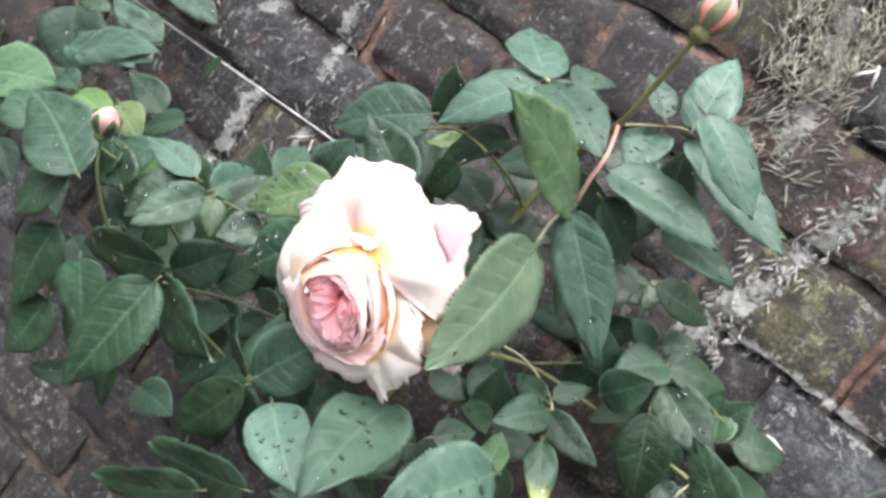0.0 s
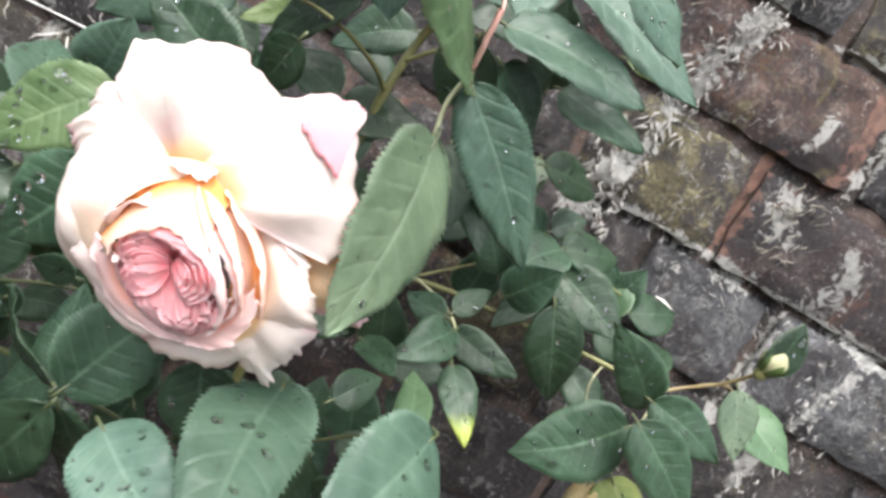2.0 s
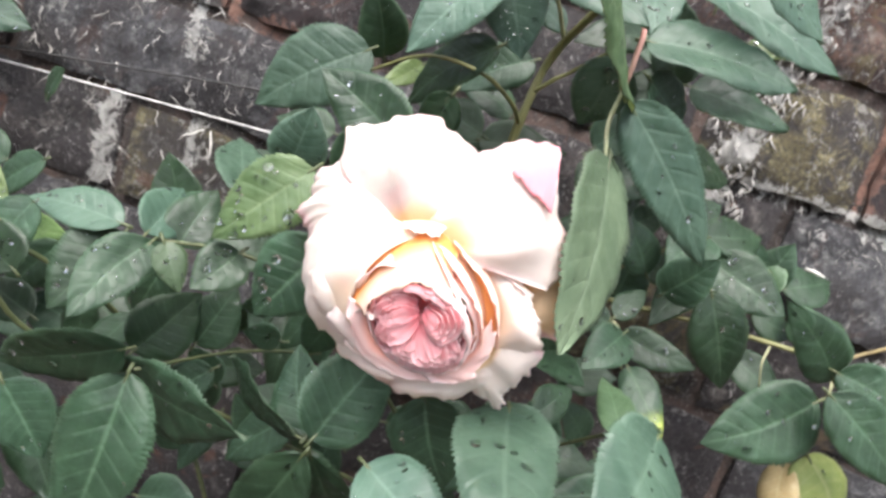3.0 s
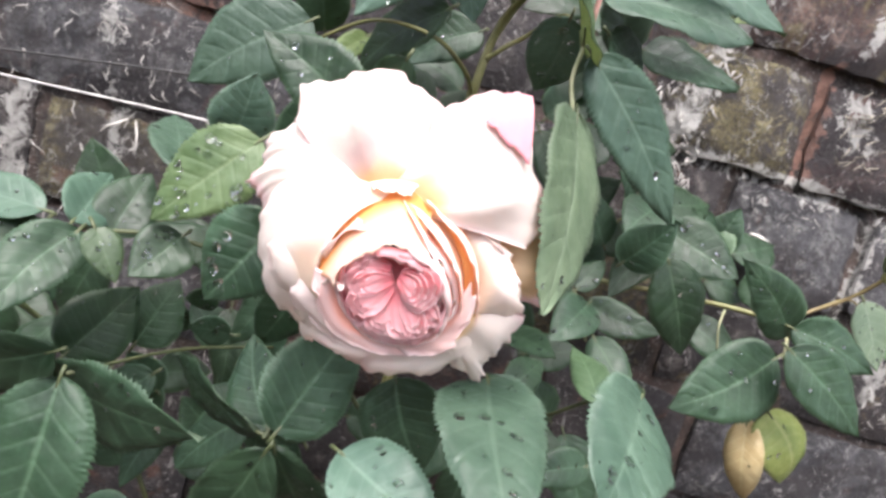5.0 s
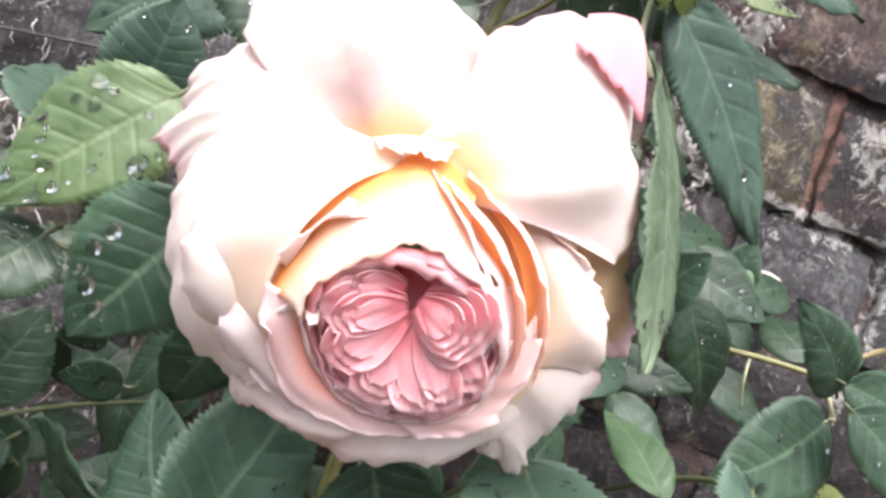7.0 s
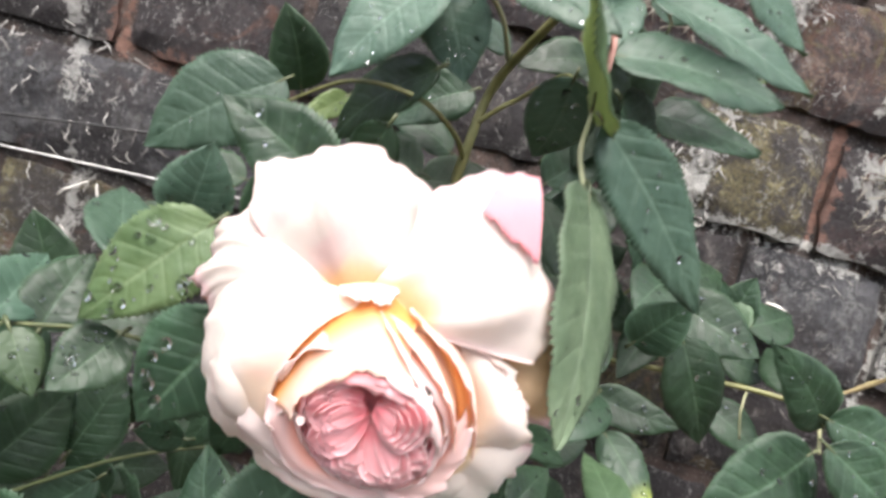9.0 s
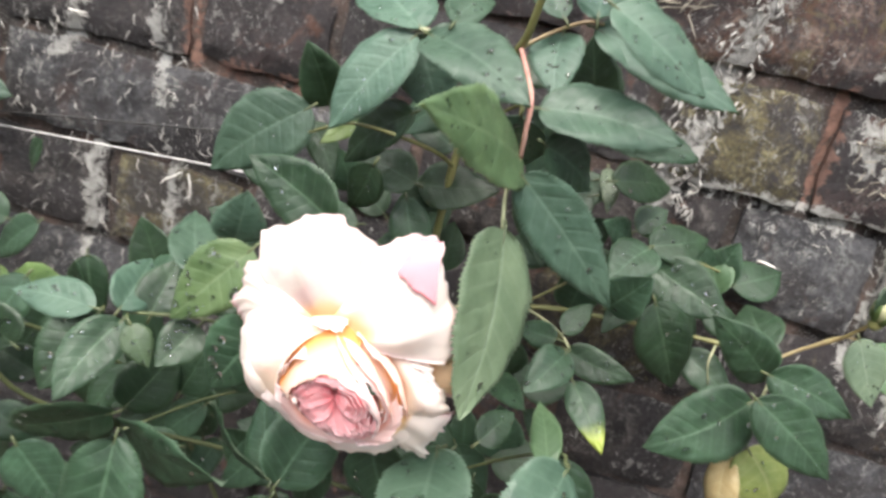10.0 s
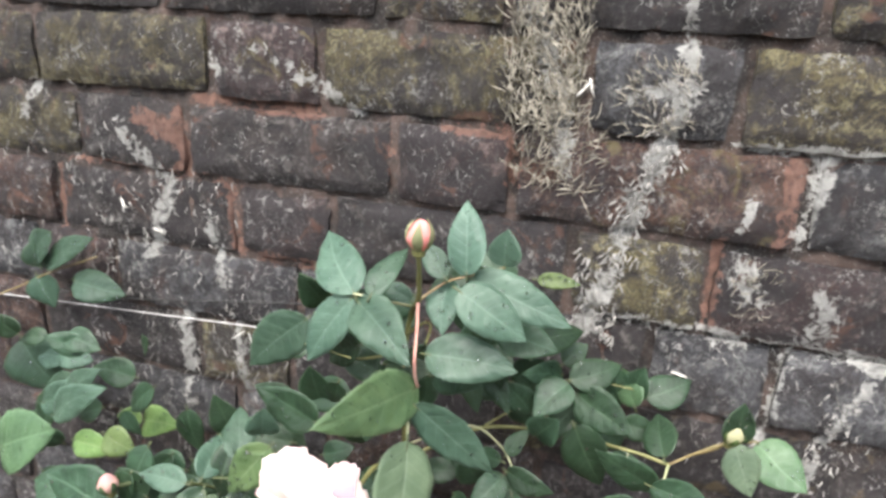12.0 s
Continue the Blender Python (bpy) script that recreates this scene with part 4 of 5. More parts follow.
def petal(foot, belly, rim, mat, ruffle=0.9, roll=1.5, notch=0.8, thick=0.22, nu=18, nv=26, frame_of=None, crease=0.0):
    """A petal between the line of its foot and the line of its rim, swelling through its belly; millimetres of the bloom's frame."""
    petal_count[0] += 1
    rng = random.Random(90 + petal_count[0])
    rows = [[Vector(p) for p in line] for line in (foot, belly, rim)]
    ph, ph2 = rng.uniform(0, 6), rng.uniform(0, 6)
    verts, uvs, faces = [], [], []

    def at(s, v):
        a, b, c = (curve_at(line, v) for line in rows)
        b = b * 2 - (a + c) * 0.5
        return a * (1 - s) ** 2 + b * (2 * s * (1 - s)) + c * s * s

    grid = []
    for i in range(nu + 1):
        s = i / nu
        row = []
        for j in range(nv + 1):
            v = j / nv
            p = at(s, v)
            du = at(min(1, s + 0.02), v) - at(max(0, s - 0.02), v)
            dv = at(s, min(1, v + 0.02)) - at(s, max(0, v - 0.02))
            nrm = dv.cross(du)
            nrm = nrm.normalized() if nrm.length > 1e-6 else Vector((0, 0, 1))
            w = ruffle * s * s * (math.sin(9 * v + ph) * 0.8 + math.sin(21 * v + ph2) * 0.5 + s * s * math.sin(43 * v + ph) * 0.40 + s ** 6 * math.sin(71 * v + ph2) * 0.30)
            w += 0.9 * ruffle * math.sin(5 * v + 4 * s + ph2) * math.sin(math.pi * s) + 0.35 * ruffle * math.sin(13 * v - 3 * s + ph) * math.sin(math.pi * s)
            w += 0.65 * crease * s * (abs(math.sin(5.5 * v + ph2 + 0.9 * s)) + 0.6 * abs(math.sin(11.3 * v + ph - 1.1 * s)) - 1.0)
            w -= roll * max(0.0, (s - 0.82) / 0.18) ** 2
            edge = notch * max(0.0, (s - 0.8) / 0.2) ** 2 * (1.3 * math.sin(14 * v + ph2) + 0.8 * math.sin(31 * v + ph) + 0.7 * math.sin(57 * v) + 0.4 * math.sin(83 * v + ph2))
            row.append((p + nrm * w + (du.normalized() * edge if du.length > 1e-6 else Vector((0, 0, 0))), nrm))
        grid.append(row)
    for low in (0, 1):
        for i, row in enumerate(grid):
            for j, (p, nrm) in enumerate(row):
                q = p - nrm * (thick * low)
                if frame_of is not None:
                    q = frame_of(q)
                verts.append(bloom_place(q) - hip_at)
                uvs.append((i / nu, 2 * j / nv - 1))
    m, layer = nv + 1, (nu + 1) * (nv + 1)
    for i in range(nu):
        for j in range(nv):
            q = i * m + j
            faces.append((q, q + 1, q + m + 1, q + m))
            faces.append((layer + q, layer + q + m, layer + q + m + 1, layer + q + 1))
        for q in (i * m, i * m + nv):
            faces.append((q, q + m, layer + q + m, layer + q))
    for q in [nu * m + j for j in range(nv)] + list(range(nv)):
        faces.append((q, q + 1, layer + q + 1, layer + q))
    return part("petal", to_mesh("petal", verts, faces, [mat], uvs), head, hip_at)


# the heart looks down and to one side of the bloom
HEART_AXIS = Vector((-0.16, -0.50, 0.85)).normalized()
HEART_X = (Vector((1, 0, 0)) - HEART_AXIS * HEART_AXIS.x).normalized()
HEART_Y = HEART_AXIS.cross(HEART_X)
HEART_AT = Vector((-1.1, -21.8, 18.7))


def heart(p):
    return HEART_AT + HEART_X * (p.x * 0.94) + HEART_Y * (p.y * 0.94) + HEART_AXIS * p.z


def shell(angle, spread, radius, rim_z, mat, lean=0.0, depth=11.0, wave=0.5, tall=1.1):
    """An upright inner petal: a curved wall round the heart."""
    foot, belly, rim = [], [], []
    for k in range(5):
        v = k / 2 - 1
        a = radians(angle + spread / 2 * v)
        drop = 2.2 * v ** 4
        for line, r, z, da in ((foot, radius * 0.72, rim_z - depth, 0.8), (belly, radius * 1.03, rim_z - depth * 0.45, 0.95), (rim, radius + lean, rim_z - drop, 1.0)):
            aa = radians(angle + spread / 2 * v * da)
            line.append((r * math.cos(aa), r * tall * math.sin(aa), z))
    return petal(foot, belly, rim, mat, ruffle=wave, roll=0.3 + max(lean, 0) * 0.3, notch=0.35, nu=10, nv=22, frame_of=heart)


# guard petals
petal([(-16, -4, 15), (-22, -12, 14), (-22, -22, 9), (-16, -30, 3)], [(-28, 0, 19), (-32, -11, 17), (-30, -22, 10), (-22, -32, 3)],
      [(-34, 3, 14), (-38.5, -11, 10), (-35, -24, 4), (-27, -35, -2)], PETAL_OUTER_TURNED, ruffle=0.80, roll=0.17, notch=0.92, nv=60, nu=24, crease=1.0)
petal([(-12, 4, 10), (-4, 7, 13), (5, 8, 12)], [(-24, 21, 15), (-14, 29, 18), (-2, 31, 19), (10, 20, 12)],
      [(-29, 30.5, 9), (-28.5, 40.5, 8), (-21, 42.5, 5), (-13, 45.5, 2), (0, 43.5, 3), (8.5, 37.5, 5), (15, 31, 5), (20, 22, 4)], PETAL_OUTER, ruffle=1.00, roll=0.23, notch=0.75, nv=60, nu=24, crease=1.0)
petal([(-1, 9, 15.5), (6, 6, 17), (9, 1, 15)], [(9, 22, 18), (22, 20, 21), (30, 8, 21), (24, -4.5, 18)],
      [(10.5, 30, 12), (22, 36.5, 6), (31, 35.2, 8), (38.6, 34.6, 10), (39.4, 28, 10.5), (40.5, 15, 8), (42.5, 1, 3), (39, -9.5, 7)], PETAL_OUTER, ruffle=1.00, roll=0.27, notch=0.90, nv=60, nu=24, crease=1.0)
petal([(-6, 8, 13), (-12, 4, 14), (-17, -2, 14)], [(-20, 23, 14), (-28, 17, 14), (-30, 7, 13)],
      [(-28, 31, 5), (-41, 25.5, -3), (-44, 18, -2), (-48.5, 13, 0), (-43, 8.5, 0), (-41, 3, 1)], PETAL_OUTER, ruffle=0.92, roll=0.23, notch=0.60, nv=60, nu=24, crease=1.0)
petal([(2.5, 7, 17.5), (-9, 3, 20), (-19, -7, 20), (-23.5, -18, 15), (-20, -28, 6)], [(-18, 14, 17), (-29, 6, 18), (-34, -7, 17), (-34, -20, 10), (-28, -31, 1)],
      [(-30, 19, 8), (-41, 8, 3), (-43.5, -5, 3), (-42, -19.5, 1), (-37, -28, -5), (-32, -34, -9)], PETAL_OUTER_TURNED, ruffle=0.92, roll=0.27, notch=0.75, nv=60, nu=24, crease=1.0)
petal([(-22, -20, 8), (-18, -28, 5), (-12, -34, 3), (-6, -37, 3)], [(-32, -26, 3), (-29, -33, -1), (-22, -38, 0), (-12, -42, 1)],
      [(-38, -28, -9), (-34.5, -38, -16), (-29, -37, -10), (-24, -40.5, -6), (-14, -45, -7)], PETAL_OUTER, ruffle=0.92, roll=0.15, notch=0.75, nv=60, nu=24, crease=1.0)
petal([(-16, -30, 4), (-6, -36, 2), (4, -37, 2), (12, -35, 4), (18, -30, 6)], [(-23, -36, 1), (-9, -42.5, 0), (4, -44, -1), (15, -41, 0), (22, -36, 2)],
      [(-26, -38.5, -5), (-12, -46.5, -6), (2, -48.5, -7), (13, -47, -7), (24, -42, -5)], PETAL_OUTER, ruffle=0.92, roll=0.15, notch=0.90, nv=60, nu=24, crease=1.0)
petal([(8, -36, 4), (14, -34, 5), (18, -29, 7), (21, -24, 8)], [(15, -42, 1), (20, -42, 0), (26, -36, 4), (31, -27, 7)],
      [(14, -46, -6), (22.5, -50.5, -10), (25, -45, -7), (31, -39, -3), (36.5, -29, 1)], PETAL_OUTER, ruffle=1.00, roll=0.12, notch=1.05, nv=60, nu=24, crease=1.0)
petal([(19, -28, 7), (22, -20, 10), (20, -12, 11), (15, -5, 12)], [(29, -28, 9), (31, -20, 14), (28, -11, 15), (22, -2, 14)],
      [(33.5, -32, 0), (35, -23, 4), (33, -14, 8), (27, -4, 10)], PETAL_OUTER_TURNED, ruffle=0.80, roll=0.31, notch=0.60, nv=60, nu=24, crease=1.0)
petal([(20, 2, 4), (24, -8, 2), (24, -18, -1), (24, -24, -2)], [(32, 2, 5), (36, -8, 4), (37, -18, 0), (32, -25, -2)],
      [(41, 2, -2), (45, -9, -6), (48.5, -25.5, -14), (37, -27, -6)], PETAL_SHADE, ruffle=0.92, roll=0.15, notch=1.05, nv=60, nu=24, crease=1.0)
# the tip of a guard petal is turned over
petal([(31, 35.6, 10), (35, 35.2, 11.5), (38.8, 34.2, 12)], [(28.0, 30.5, 18.4), (33.0, 28, 19.4), (38.6, 26, 17.2)], [(25.5, 26, 21.2), (31.0, 20, 21.8), (37.0, 14.5, 19.0)], PETAL_PINK, ruffle=0.15, roll=0.21, notch=0.34)
petal([(-7, 10.5, 17), (-1, 11, 18), (6, 10, 17)], [(-6, 9.5, 20), (0, 9.3, 21), (6.5, 9, 20)], [(-5.5, 8.2, 21.0), (-1, 7.6, 22.0), (3, 6.6, 22.3), (7.5, 8.2, 21.0)], PETAL_MID_PALE, ruffle=0.35, roll=0.1, notch=0.45)
# petals that wrap the heart; their apricot feet show under the guard petals
petal([(-27, -16, 9), (-19, -2, 12), (-8, 6, 14), (3, 11, 15), (13, 5, 13)], [(-20.5, -15, 18), (-13, -4.5, 20.5), (-4, 1.5, 22), (3, 3, 22.5), (9, -3, 21)],
      [(-17, -18, 20), (-12.5, -12, 24), (-3, -8.0, 26.5), (4.5, -8.3, 27), (11, -14, 25.5)], PETAL_THROAT, ruffle=0.35, roll=0.5, notch=0.4, nv=34)
petal([(-24, -14, 11), (-17, -4, 15.5), (-10.5, 1.5, 18)], [(-20, -10.5, 17), (-15, -4.5, 20), (-8, -0.5, 21)], [(-22.5, -10, 19), (-13, -3.2, 23.2), (-5, -3, 23.8)], PETAL_MID_PALE, ruffle=0.3, roll=0.2, notch=0.3)
petal([(-25, -22, 8), (-20, -16, 13), (-15, -14, 16)], [(-22.5, -20, 13.5), (-18.5, -17, 16.5), (-14, -17, 19)], [(-23.5, -18.5, 16.5), (-18.5, -16.5, 19.5), (-14.5, -19.5, 20)], PETAL_MID_PALE, ruffle=0.3, roll=0.2, notch=0.3)
# three long petals stand side by side down one flank of the heart
petal([(-2, 4, 19), (4.5, -3, 21.5), (9, -12, 20.5), (9.5, -21, 17)], [(2.5, 3, 20.5), (8.5, -5, 22.5), (12, -14, 21), (11.5, -23.5, 17.5)],
      [(2.5, 5.5, 21.5), (7.5, -3, 25.5), (12, -13, 24.5), (13, -21, 22), (10, -27, 19)], PETAL_MID_PALE, ruffle=0.25, roll=-0.2, notch=0.25, nv=32)
petal([(3.5, 5, 18), (10, -3.5, 19.5), (14, -13, 18), (14, -24, 13.5)], [(6.5, 3.5, 18.5), (13.5, -4.5, 19.5), (17, -14, 17.5), (16.5, -25, 12.5)],
      [(3, 6, 20), (9.5, -2, 23.5), (15.2, -11, 22.5), (18.5, -18.5, 20), (17.5, -28, 13)], PETAL_MID, ruffle=0.3, roll=-0.2, notch=0.3, nv=32)
petal([(6, 6, 16), (14, -2, 17), (18.5, -12, 15.5), (19, -24, 10)], [(10, 5, 16.5), (18, -3, 16.5), (22, -13, 14.5), (22, -25, 9)],
      [(8.5, 5.5, 18.5), (15.5, -2.5, 20.5), (21, -13, 18), (23, -22, 14.5), (21.5, -31, 8.5)], PETAL_MID, ruffle=0.35, roll=0.1, notch=0.4, nv=32)
petal([(10, 5, 13), (20, -3, 13.5), (23, -13, 12), (23, -25, 7)], [(15, 3, 13.5), (25, -5, 13.5), (28, -15, 11.5), (27, -26, 7)],
      [(14, 3, 15), (24, -5, 15.5), (31, -11, 13.5), (34, -17, 11), (32.5, -27, 5)], PETAL_MID_PALE, ruffle=0.4, roll=0.3, notch=0.5, nv=32)
petal([(3, 10, 12), (18, 0, 12), (25, -14, 8), (23, -28, 3)], [(3, 7, 15.5), (14, -3, 15), (19, -15, 12.5), (18, -27, 7.5)], [(2, 4, 18), (10, -6, 18), (13.5, -16, 16), (13, -26, 11)], PETAL_THROAT, ruffle=0.2, roll=0.0, notch=0.1)
# blush petals cup the heart from below
petal([(-14, -14, 16), (-16, -20, 13), (-14, -29, 8), (-6, -34, 4.5), (2, -35.5, 4)], [(-19, -14, 18), (-20.5, -22, 14.5), (-18, -31, 9), (-8, -37, 5.5), (3, -38.5, 5)],
      [(-21.5, -13, 18), (-23.5, -21, 15), (-22, -30, 9), (-14.5, -37, 5), (-3, -40, 3.5), (5, -40, 4)], PETAL_BLUSH, ruffle=0.5, roll=0.5, notch=0.7, nv=40)
petal([(-4, -34, 6), (6, -33.5, 7), (13, -28, 10.5), (15.5, -20, 14)], [(-2, -37.5, 6), (8, -37, 7), (16.5, -30, 10.5), (19, -20, 14)],
      [(2, -40.5, 5.5), (11, -39, 6), (18.5, -32.5, 9.5), (21.5, -24, 13), (21, -16, 15.5)], PETAL_BLUSH, ruffle=0.5, roll=0.5, notch=0.6, nv=36)
petal([(-15, -4, 15), (-20, -14, 14), (-20, -24, 10), (-14, -33, 4)], [(-20.5, -3, 16), (-25.5, -14, 15.5), (-26, -25, 10), (-18, -36, 2.5)],
      [(-23, -2, 14.5), (-29, -12, 15), (-30.5, -24, 9), (-22, -37, 1)], PETAL_MID_PALE, ruffle=0.8, roll=0.4, notch=0.7, nv=36)
# inner cups that close the bloom behind the heart
for ang, spread, radius, rim, lean in ((60, 130, 17.5, -4, 0.0), (170, 130, 17.5, -4, 0.5), (240, 130, 17.5, -4, 0.5), (320, 130, 17.5, -4, 0.5)):
    shell(ang, spread, radius, rim, PETAL_BLUSH, lean, depth=13.0, wave=0.5)
for ang, spread, radius, rim, lean in ((190, 110, 16.2, -0.2, 1.3), (248, 110, 16.3, -0.5, 1.8), (305, 110, 16.2, -0.3, 1.6), (350, 90, 16.2, 0.0, 1.0)):
    shell(ang, spread, radius, rim, PETAL_BLUSH, lean, depth=5.0, wave=0.4)
shell(28, 120, 16.6, 1.0, PETAL_BLUSH, 0.2, depth=7.0, wave=0.3)
# pink rings round the heart
for ang, spread, radius, rim, lean in ((95, 150, 15.6, 0.9, -1.3), (178, 110, 15.6, 0.6, 0.2), (236, 110, 15.6, 0.0, 0.8), (292, 110, 15.4, -0.2, 0.9), (352, 100, 15.4, 0.6, 0.1),
                                       (78, 120, 14.6, 1.3, -1.0), (148, 100, 14.5, 1.0, -0.6), (205, 100, 13.6, 0.2, 0.5), (262, 100, 12.6, 0.0, 0.8), (318, 100, 13.2, 0.2, 0.5), (240, 80, 14.6, -0.1, 0.7), (295, 80, 14.3, -0.1, 0.7)):
    shell(ang, spread, radius, rim, PETAL_CORE, lean, depth=6.0, wave=0.45)
# the floor of the heart
petal([(-12, 10, -4.6), (0, 13, -5.0), (12, 10, -4.6)], [(-14, 0, -3.8), (0, 0, -4.4), (14, 0, -3.8)], [(-12, -13, -1.6), (0, -17, -1.4), (12, -13, -1.6)], PETAL_CORE, ruffle=0.4, frame_of=heart)


def tongue(x0, y0, x1, y1, width, top, dip, mat, bend=0.0, lift=0.7):
    """A rounded petal lying in the heart, from the middle (x0, y0) out to its blunt end (x1, y1)."""
    dx, dy = x1 - x0, y1 - y0
    reach = math.hypot(dx, dy)
    ux, uy = dx / reach, dy / reach
    lines = []
    for s, half, z in ((0.02, 0.22, top - dip), (0.55, 0.54, top - dip * 0.42), (1.0, 0.40, top + 0.5)):
        line = []
        for j in range(5):
            v = j / 2 - 1
            along = reach * (s - (0.16 * v * v if s > 0.9 else 0.0))
            across = width * half * v + bend * math.sin(math.pi * 0.5 * s) * (1 - 0.3 * v * v)
            line.append((x0 + ux * along - uy * across, y0 + uy * along + ux * across, z + lift * v * v))
        lines.append(line)
    return petal(*lines, mat, ruffle=0.15, roll=-0.2, notch=0.12, nu=14, nv=20, frame_of=heart)


# nested tongues: two broad quarters at the sides, three small ones below, a hollow at the top
for x0, y0, x1, y1, width, top, dip, nests, bend in ((2.4, 8.0, 14.0, 1.4, 15.5, 1.0, 3.0, 5, 1.2), (0.8, 6.6, -13.4, 4.6, 9.5, 0.8, 3.0, 4, -0.9), (0.4, 5.6, -13.0, -4.2, 9.8, 1.2, 3.0, 3, 0.6),
                                                     (0.2, 9.0, -9.8, 10.4, 8.5, -0.2, 2.6, 3, -1.0), (4.0, 9.4, 9.8, 10.8, 8.0, -0.2, 2.4, 2, 0.6),
                                                     (-0.2, 3.8, -6.0, -13.2, 9.4, 0.8, 3.2, 3, 0.5), (1.2, 4.2, 2.2, -14.0, 8.0, 1.7, 3.6, 2, 0.8), (2.6, 4.6, 9.0, -12.8, 8.4, 1.3, 3.4, 3, -0.7), (3.6, 5.0, 13.6, -7.8, 8.2, 0.5, 3.0, 2, 0.4)):
    for k in range(nests):
        f = 1 - 0.13 * k
        turn = 0.09 * (k % 2) - 0.03
        dx, dy = (x1 - x0) * f, (y1 - y0) * f
        tongue(x0, y0, x0 + dx - turn * dy, y0 + dy + turn * dx, width * (1 - 0.16 * k), top + 0.30 * k, dip, PETAL_CORE, bend * (1 - 0.3 * k), 0.9 - 1.1 * (k == nests - 1))


# ------------------------------------------------------------ buds
def bud(at, axis, length, width, petal_mat, sepal_mat, open_by, label, cover=1.02):
    """A closed bud: wrapped petals on a round hip, and five pointed sepals."""
    at, ax = Vector(at), Vector(axis).normalized()
    sx = ax.orthogonal().normalized()
    sy = ax.cross(sx)
    verts, faces, uvs = [], [], []
    rings, sides = 14, 20
    for i in range(rings + 1):
        s = i / rings
        r = width / 2 * math.sin(math.pi * (0.12 + 0.83 * s)) ** 0.75
        for k in range(sides):
            a = 2 * math.pi * k / sides
            rr = r * (1 + 0.05 * math.sin(2 * a + 5 * s) + 0.04 * math.cos(5 * a - 7 * s))
            verts.append(ax * (s * length) + sx * (math.cos(a) * rr) + sy * (math.sin(a) * rr))
            uvs.append((s, math.sin(a) * 0.6))
    for i in range(rings):
        for k in range(sides):
            a, b = i * sides + k, i * sides + (k + 1) % sides
            faces.append((a, b, b + sides, a + sides))
    faces.append(tuple(rings * sides + k for k in range(sides)))
    faces.append(tuple(reversed(range(sides))))
    ob = part("rose_bud", to_mesh("rose_bud", verts, faces, [petal_mat], uvs), bush, at, label)
    hv, hf = tube_data([ax * (length * f) for f in (-0.34, -0.24, -0.12, 0.0, 0.08)], [0.0012, width * 0.22, width * 0.27, width * 0.26, width * 0.3], 12)
    part("hip", to_mesh("hip", hv, hf, [STEM]), ob, at)
    for q in range(5):
        a0 = 2 * math.pi * q / 5 + 0.3
        v2, f2, u2 = [], [], []
        nu = 10
        for low in (0, 1):
            for i in range(nu + 1):
                s = i / nu
                r = width / 2 * math.sin(math.pi * (0.12 + 0.83 * min(1, s * cover * 0.9))) ** 0.75 + 0.0005 + open_by * s * s * width - 0.0003 * low
                half = 0.62 * (1 - s) ** 0.7 * (0.75 + 0.5 * s)
                for v in (-1, -0.5, 0, 0.5, 1):
                    a = a0 + v * half
                    rr = r + 0.0004 * (1 - abs(v))
                    v2.append(ax * (s * length * cover) + sx * (math.cos(a) * rr) + sy * (math.sin(a) * rr))
                    u2.append((s, v))
        for i in range(nu):
            for j in range(4):
                p = i * 5 + j
                f2.append((p, p + 1, p + 6, p + 5))
                f2.append((55 + p, 55 + p + 5, 55 + p + 6, 55 + p + 1))
        part("sepal", to_mesh("sepal", v2, f2, [sepal_mat], u2), ob, at)
    return ob


bud((0.3790, -0.1755, 1.3465), (0.06, -0.05, 1.0), 0.0175, 0.0160, PETAL_BUD, LEAF_SEPAL, 0.01, "plump green rose bud showing a streak of coral pink")
bud((0.1565, -0.204, 1.1320), (-0.05, -0.15, 1.0), 0.0155, 0.0140, PETAL_BUD_PALE, LEAF_MID, 0.0, "small pale pink rose bud on a green stalk", 0.75)
bud((0.5800, -0.089, 1.2120), (0.25, -0.15, 1.0), 0.0140, 0.0125, PETAL_BUD_CREAM, LEAF_YOUNG, 0.05, "small cream green rose bud beside the wall", 0.7)


# ------------------------------------------------------------ wire
def wire(points, r, mat, label):
    path = spline(points, 8)
    at = path[0].copy()
    verts, faces = tube_data([p - at for p in path], r, 8)
    ob = part("wire", to_mesh("wire", verts, faces, [mat]), None, at)
    tagged(ob, label, "wire")


wire([(-1.2, -0.006, 1.085), (-0.5, -0.009, 1.134), (-0.05, -0.011, 1.1665), (0.16, -0.011, 1.1815), (0.25, -0.010, 1.187)], 0.0008, WIRE, "pale weathered training wire stretched along the brick wall")
wire([(-1.2, -0.004, 0.99), (-0.4, -0.005, 1.118), (0.085, -0.006, 1.1955), (0.161, -0.006, 1.2072), (0.22, -0.006, 1.216)], 0.0008, WIRE_DARK, "thin dark wire running over the brick wall")

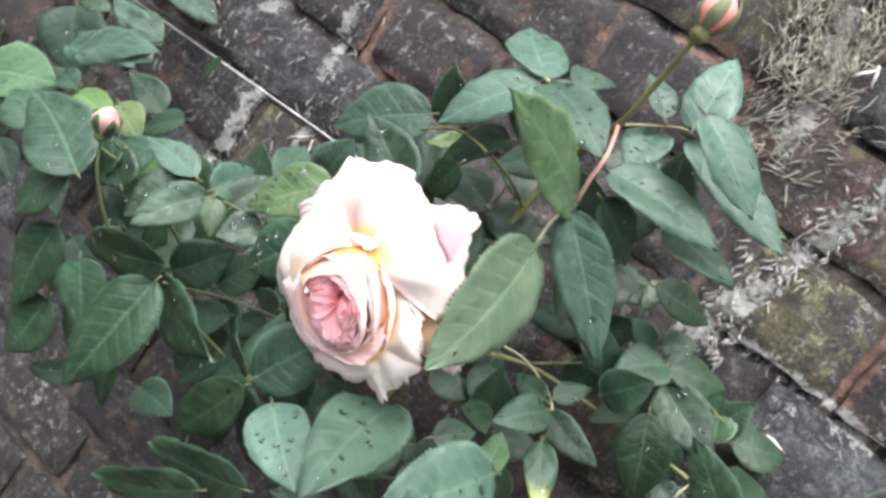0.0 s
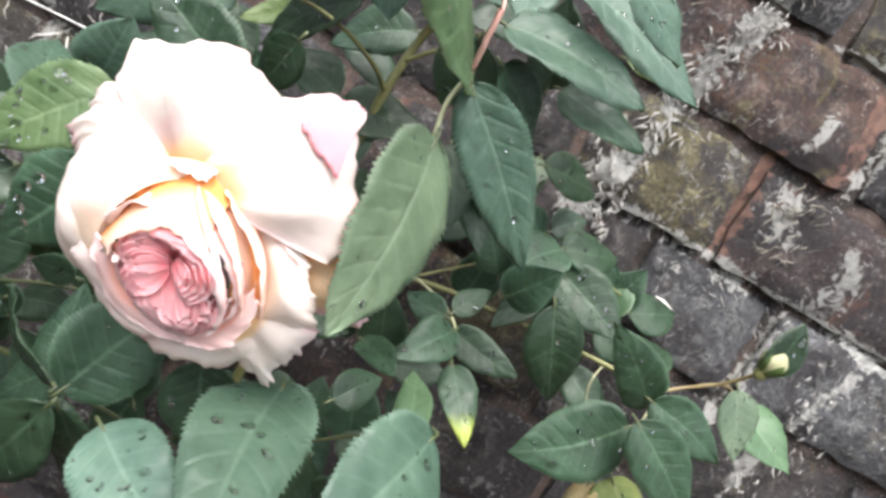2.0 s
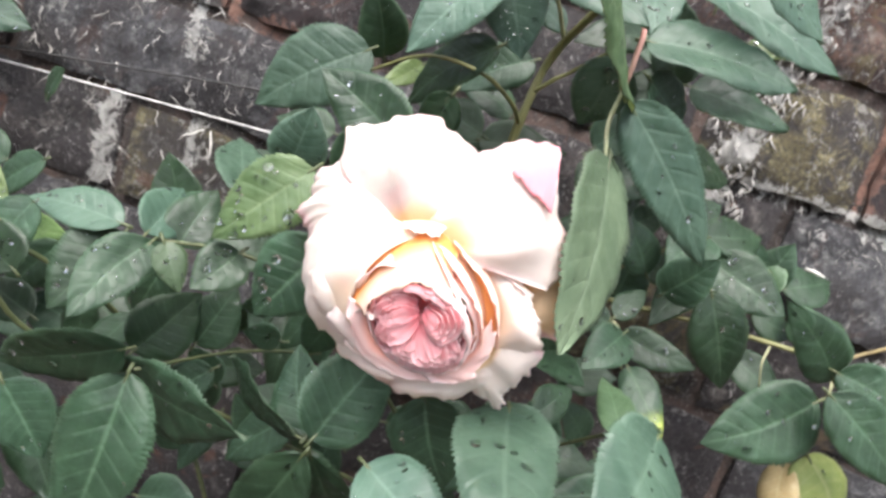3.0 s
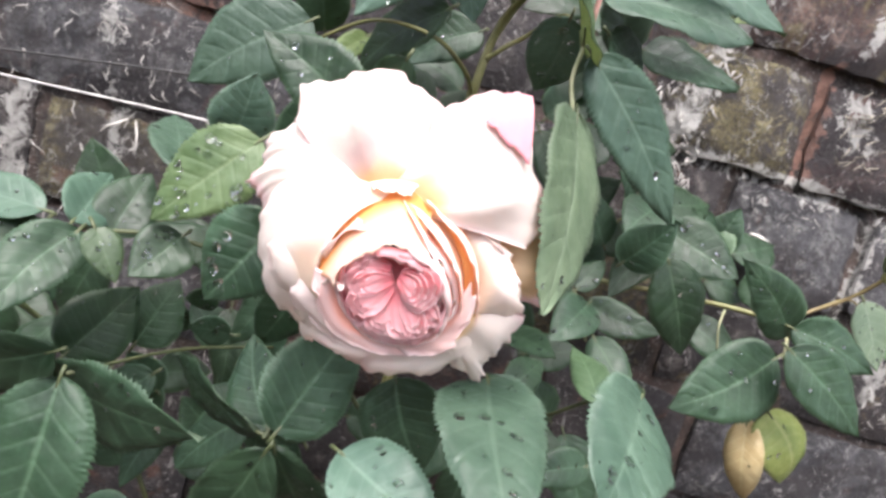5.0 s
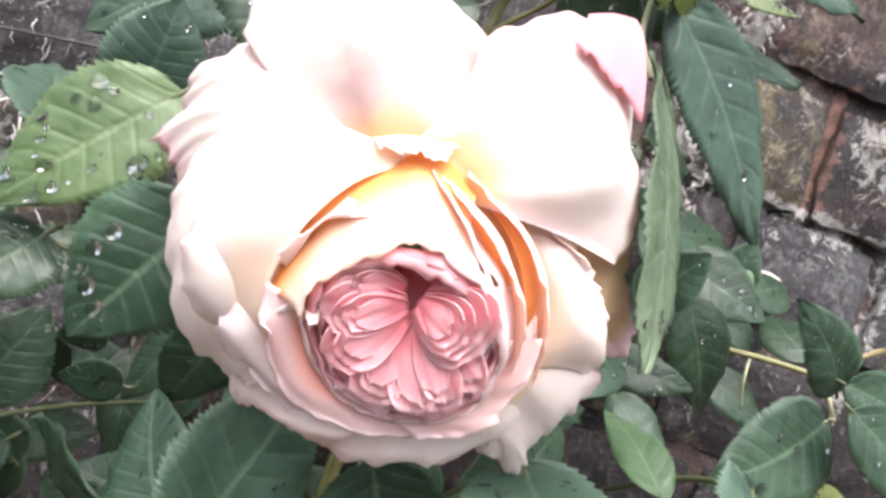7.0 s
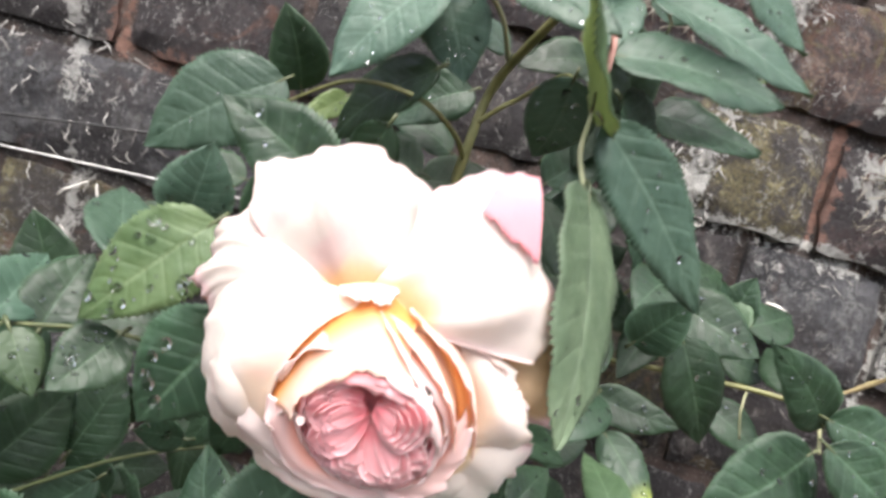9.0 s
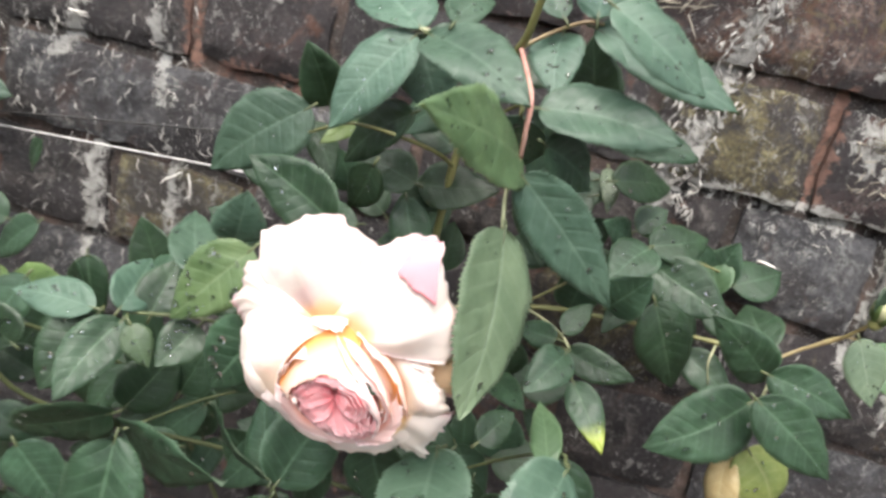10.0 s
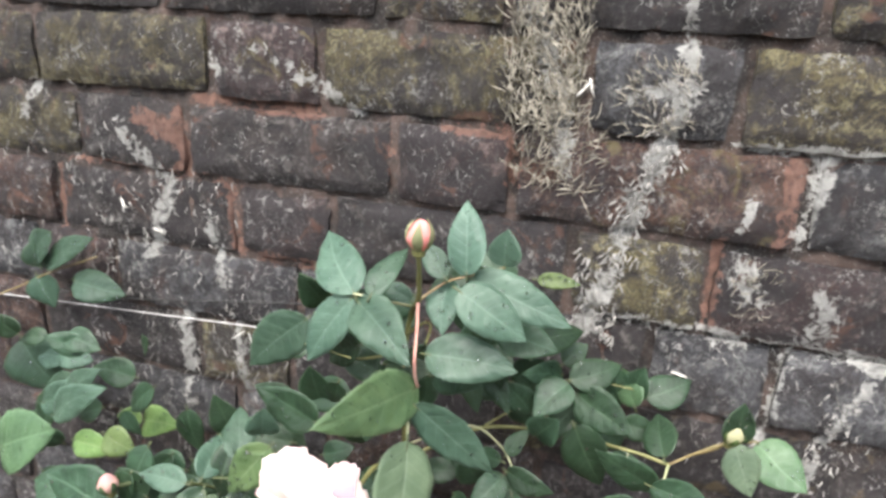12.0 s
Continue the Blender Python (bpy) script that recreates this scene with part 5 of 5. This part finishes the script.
# ------------------------------------------------------------ bricks of the wall
TONES = {
    (17, 0.50): BRICK_OLIVE, (17, 0.67): BRICK_PURPLE, (18, 0.50): BRICK_RED, (18, 0.34): BRICK_PURPLE, (18, 0.18): BRICK_DARK,
    (18, 0.67): BRICK_GREY, (19, 0.0): BRICK_OLIVE, (19, 0.16): BRICK_PURPLE, (19, 0.33): BRICK_OLIVE, (19, 0.50): BRICK_GREY, (19, 0.67): BRICK_OLIVE,
    (20, 0.33): BRICK_OLIVE, (20, 0.16): BRICK_DARK, (16, 0.08): BRICK_GREY, (16, 0.25): BRICK_GREY, (17, 0.01): BRICK_DARK, (17, 0.18): BRICK_PURPLE, (17, 0.34): BRICK_DARK,
    (16, 0.42): BRICK_DARK, (16, 0.57): BRICK_GREY, (16, 0.73): BRICK_GREY, (15, 0.13): BRICK_OLIVE, (15, 0.0): BRICK_DARK, (18, 0.0): BRICK_DARK, (18, -0.1): BRICK_OLIVE, (19, -0.15): BRICK_OLIVE, (20, 0.49): BRICK_DARK,
}
kinds = [(BRICK_DARK, 5), (BRICK_GREY, 3), (BRICK_PURPLE, 3), (BRICK_RED, 1), (BRICK_OLIVE, 2)]
forms = {}
for wide in (True, False):
    for seed in range(5):
        forms[wide, seed] = brick_data(wide, 11 * seed + wide)
spare = {}
rng = random.Random(5)
for k in range(-1, COURSES):
    line = joints(k)
    for x0, x1 in zip(line, line[1:]):
        if x0 < WALL_X0 + 0.01 or x1 > WALL_X1 - 0.01:
            continue
        xm, zm = (x0 + x1) / 2, BASE_Z + (k + 0.5) * COURSE
        wide = x1 - x0 > 0.16
        seed = rng.randrange(5)
        mat = rng.choice([m for m, c in kinds for _ in range(c)])
        for (kk, xx), tone in TONES.items():
            if kk == k and x0 < xx < x1:
                mat = tone
        # low courses behind the bush: its shade is put in as dark brick
        if k <= 13 and -0.1 < xm < 0.7:
            mat = BRICK_DARK
        sx = (x1 - x0 - 0.0095) / (0.2085 if wide else 0.0990)
        at = Vector((xm, rng.uniform(-0.0025, 0.0025), zm + rng.uniform(-0.002, 0.002)))
        if 8 <= k <= 22 and -0.75 < xm < 1.25:
            v, f = forms[wide, seed]
            me = to_mesh("brick", [(p[0] * sx, p[1], p[2]) for p in v], f, [mat])
            settle(me, at.x, at.z)
            ob = part("brick", me, wall, at)
            ob.rotation_euler = (0, rng.uniform(-0.008, 0.008), 0)
        else:
            v, f = forms[wide, seed]
            vs, fs = spare.setdefault(mat.name, ([], []))
            n0 = len(vs)
            vs.extend((p[0] * sx + at.x - 0.35, p[1] + at.y, p[2] + at.z) for p in v)
            fs.extend(tuple(q + n0 for q in face) for face in f)
for name, (vs, fs) in spare.items():
    ob = part("brickwork", to_mesh("brickwork", vs, fs, [bpy.data.materials[name]]), wall, (0.35, 0, 0))
    tagged(ob, kind="stuff")


# ------------------------------------------------------------ growth and repairs on the wall
def on_wall(name, verts, faces, mat, label):
    ob = part(name, to_mesh(name, verts, faces, [mat]), wall, (0.35, 0, 0), label)
    tagged(ob, kind="stuff")


def strands(boxes, seed, mat, label, name="dry_roots"):
    """Dry rootlets clinging to the wall: (x0, x1, z0, z1, count, length, radius, lean) for each patch."""
    r = random.Random(seed)
    verts, faces = [], []
    for x0, x1, z0, z1, count, length, radius, lean in boxes:
        for _ in range(count):
            p = Vector((r.uniform(x0, x1) - 0.35, -0.0035, r.uniform(z0, z1)))
            a = lean + r.gauss(0, 0.6)
            path, steps = [], 5
            bend = r.gauss(0, 0.07)
            for k in range(steps + 1):
                path.append(p.copy())
                a += bend * 0.6 + r.gauss(0, 0.11)
                p = p + Vector((math.cos(a), 0, math.sin(a))) * (length * r.uniform(0.5, 1.2) / steps)
                p.y = -0.0035 - r.uniform(0, 0.004) * math.sin(math.pi * k / steps)
            tube_data(path, [radius * w for w in (0.6, 1, 1, 0.9, 0.7, 0.3)], 4, verts, faces)
    on_wall(name, verts, faces, mat, label)


strands([(0.386, 0.446, 1.400, 1.545, 560, 0.019, 0.00046, 1.8), (0.395, 0.462, 1.350, 1.415, 150, 0.017, 0.00042, 0.9), (0.480, 0.530, 1.405, 1.455, 90, 0.014, 0.00040, 2.4),
         (0.575, 0.605, 1.270, 1.315, 30, 0.009, 0.00045, 0.8)],
        41, FIBRE, "tangled dry ivy rootlets left on the bricks")
strands([(0.497, 0.526, 1.375, 1.450, 60, 0.008, 0.0007, -1.6), (0.480, 0.508, 1.300, 1.380, 60, 0.008, 0.0007, -1.8), (0.458, 0.496, 1.230, 1.310, 80, 0.009, 0.0007, -1.7), (0.657, 0.688, 1.12, 1.24, 50, 0.007, 0.0006, -1.8),
         (-0.06, 0.14, 1.18, 1.34, 110, 0.011, 0.00055, -1.2), (-0.08, 0.24, 1.00, 1.18, 110, 0.014, 0.00055, -1.4), (0.10, 0.24, 1.17, 1.25, 40, 0.012, 0.00040, -1.0),
         (0.50, 0.72, 1.10, 1.25, 60, 0.008, 0.00045, -1.3), (-0.2, 0.0, 1.2, 1.42, 50, 0.014, 0.0005, -1.2)],
        42, FIBRE_PALE, "short bleached rootlets scattered over the bricks")
strands([(0.450, 0.452, 1.425, 1.450, 2, 0.020, 0.0011, -1.5), (0.030, 0.032, 1.262, 1.268, 2, 0.020, 0.0010, -1.0),
         (0.132, 0.140, 1.168, 1.172, 2, 0.026, 0.0008, -1.35), (-0.02, 0.0, 1.292, 1.296, 2, 0.018, 0.0010, -0.7), (0.545, 0.546, 1.213, 1.214, 1, 0.016, 0.0011, -0.5)],
        43, SHRED, "white peeling shreds of bark on the wall")
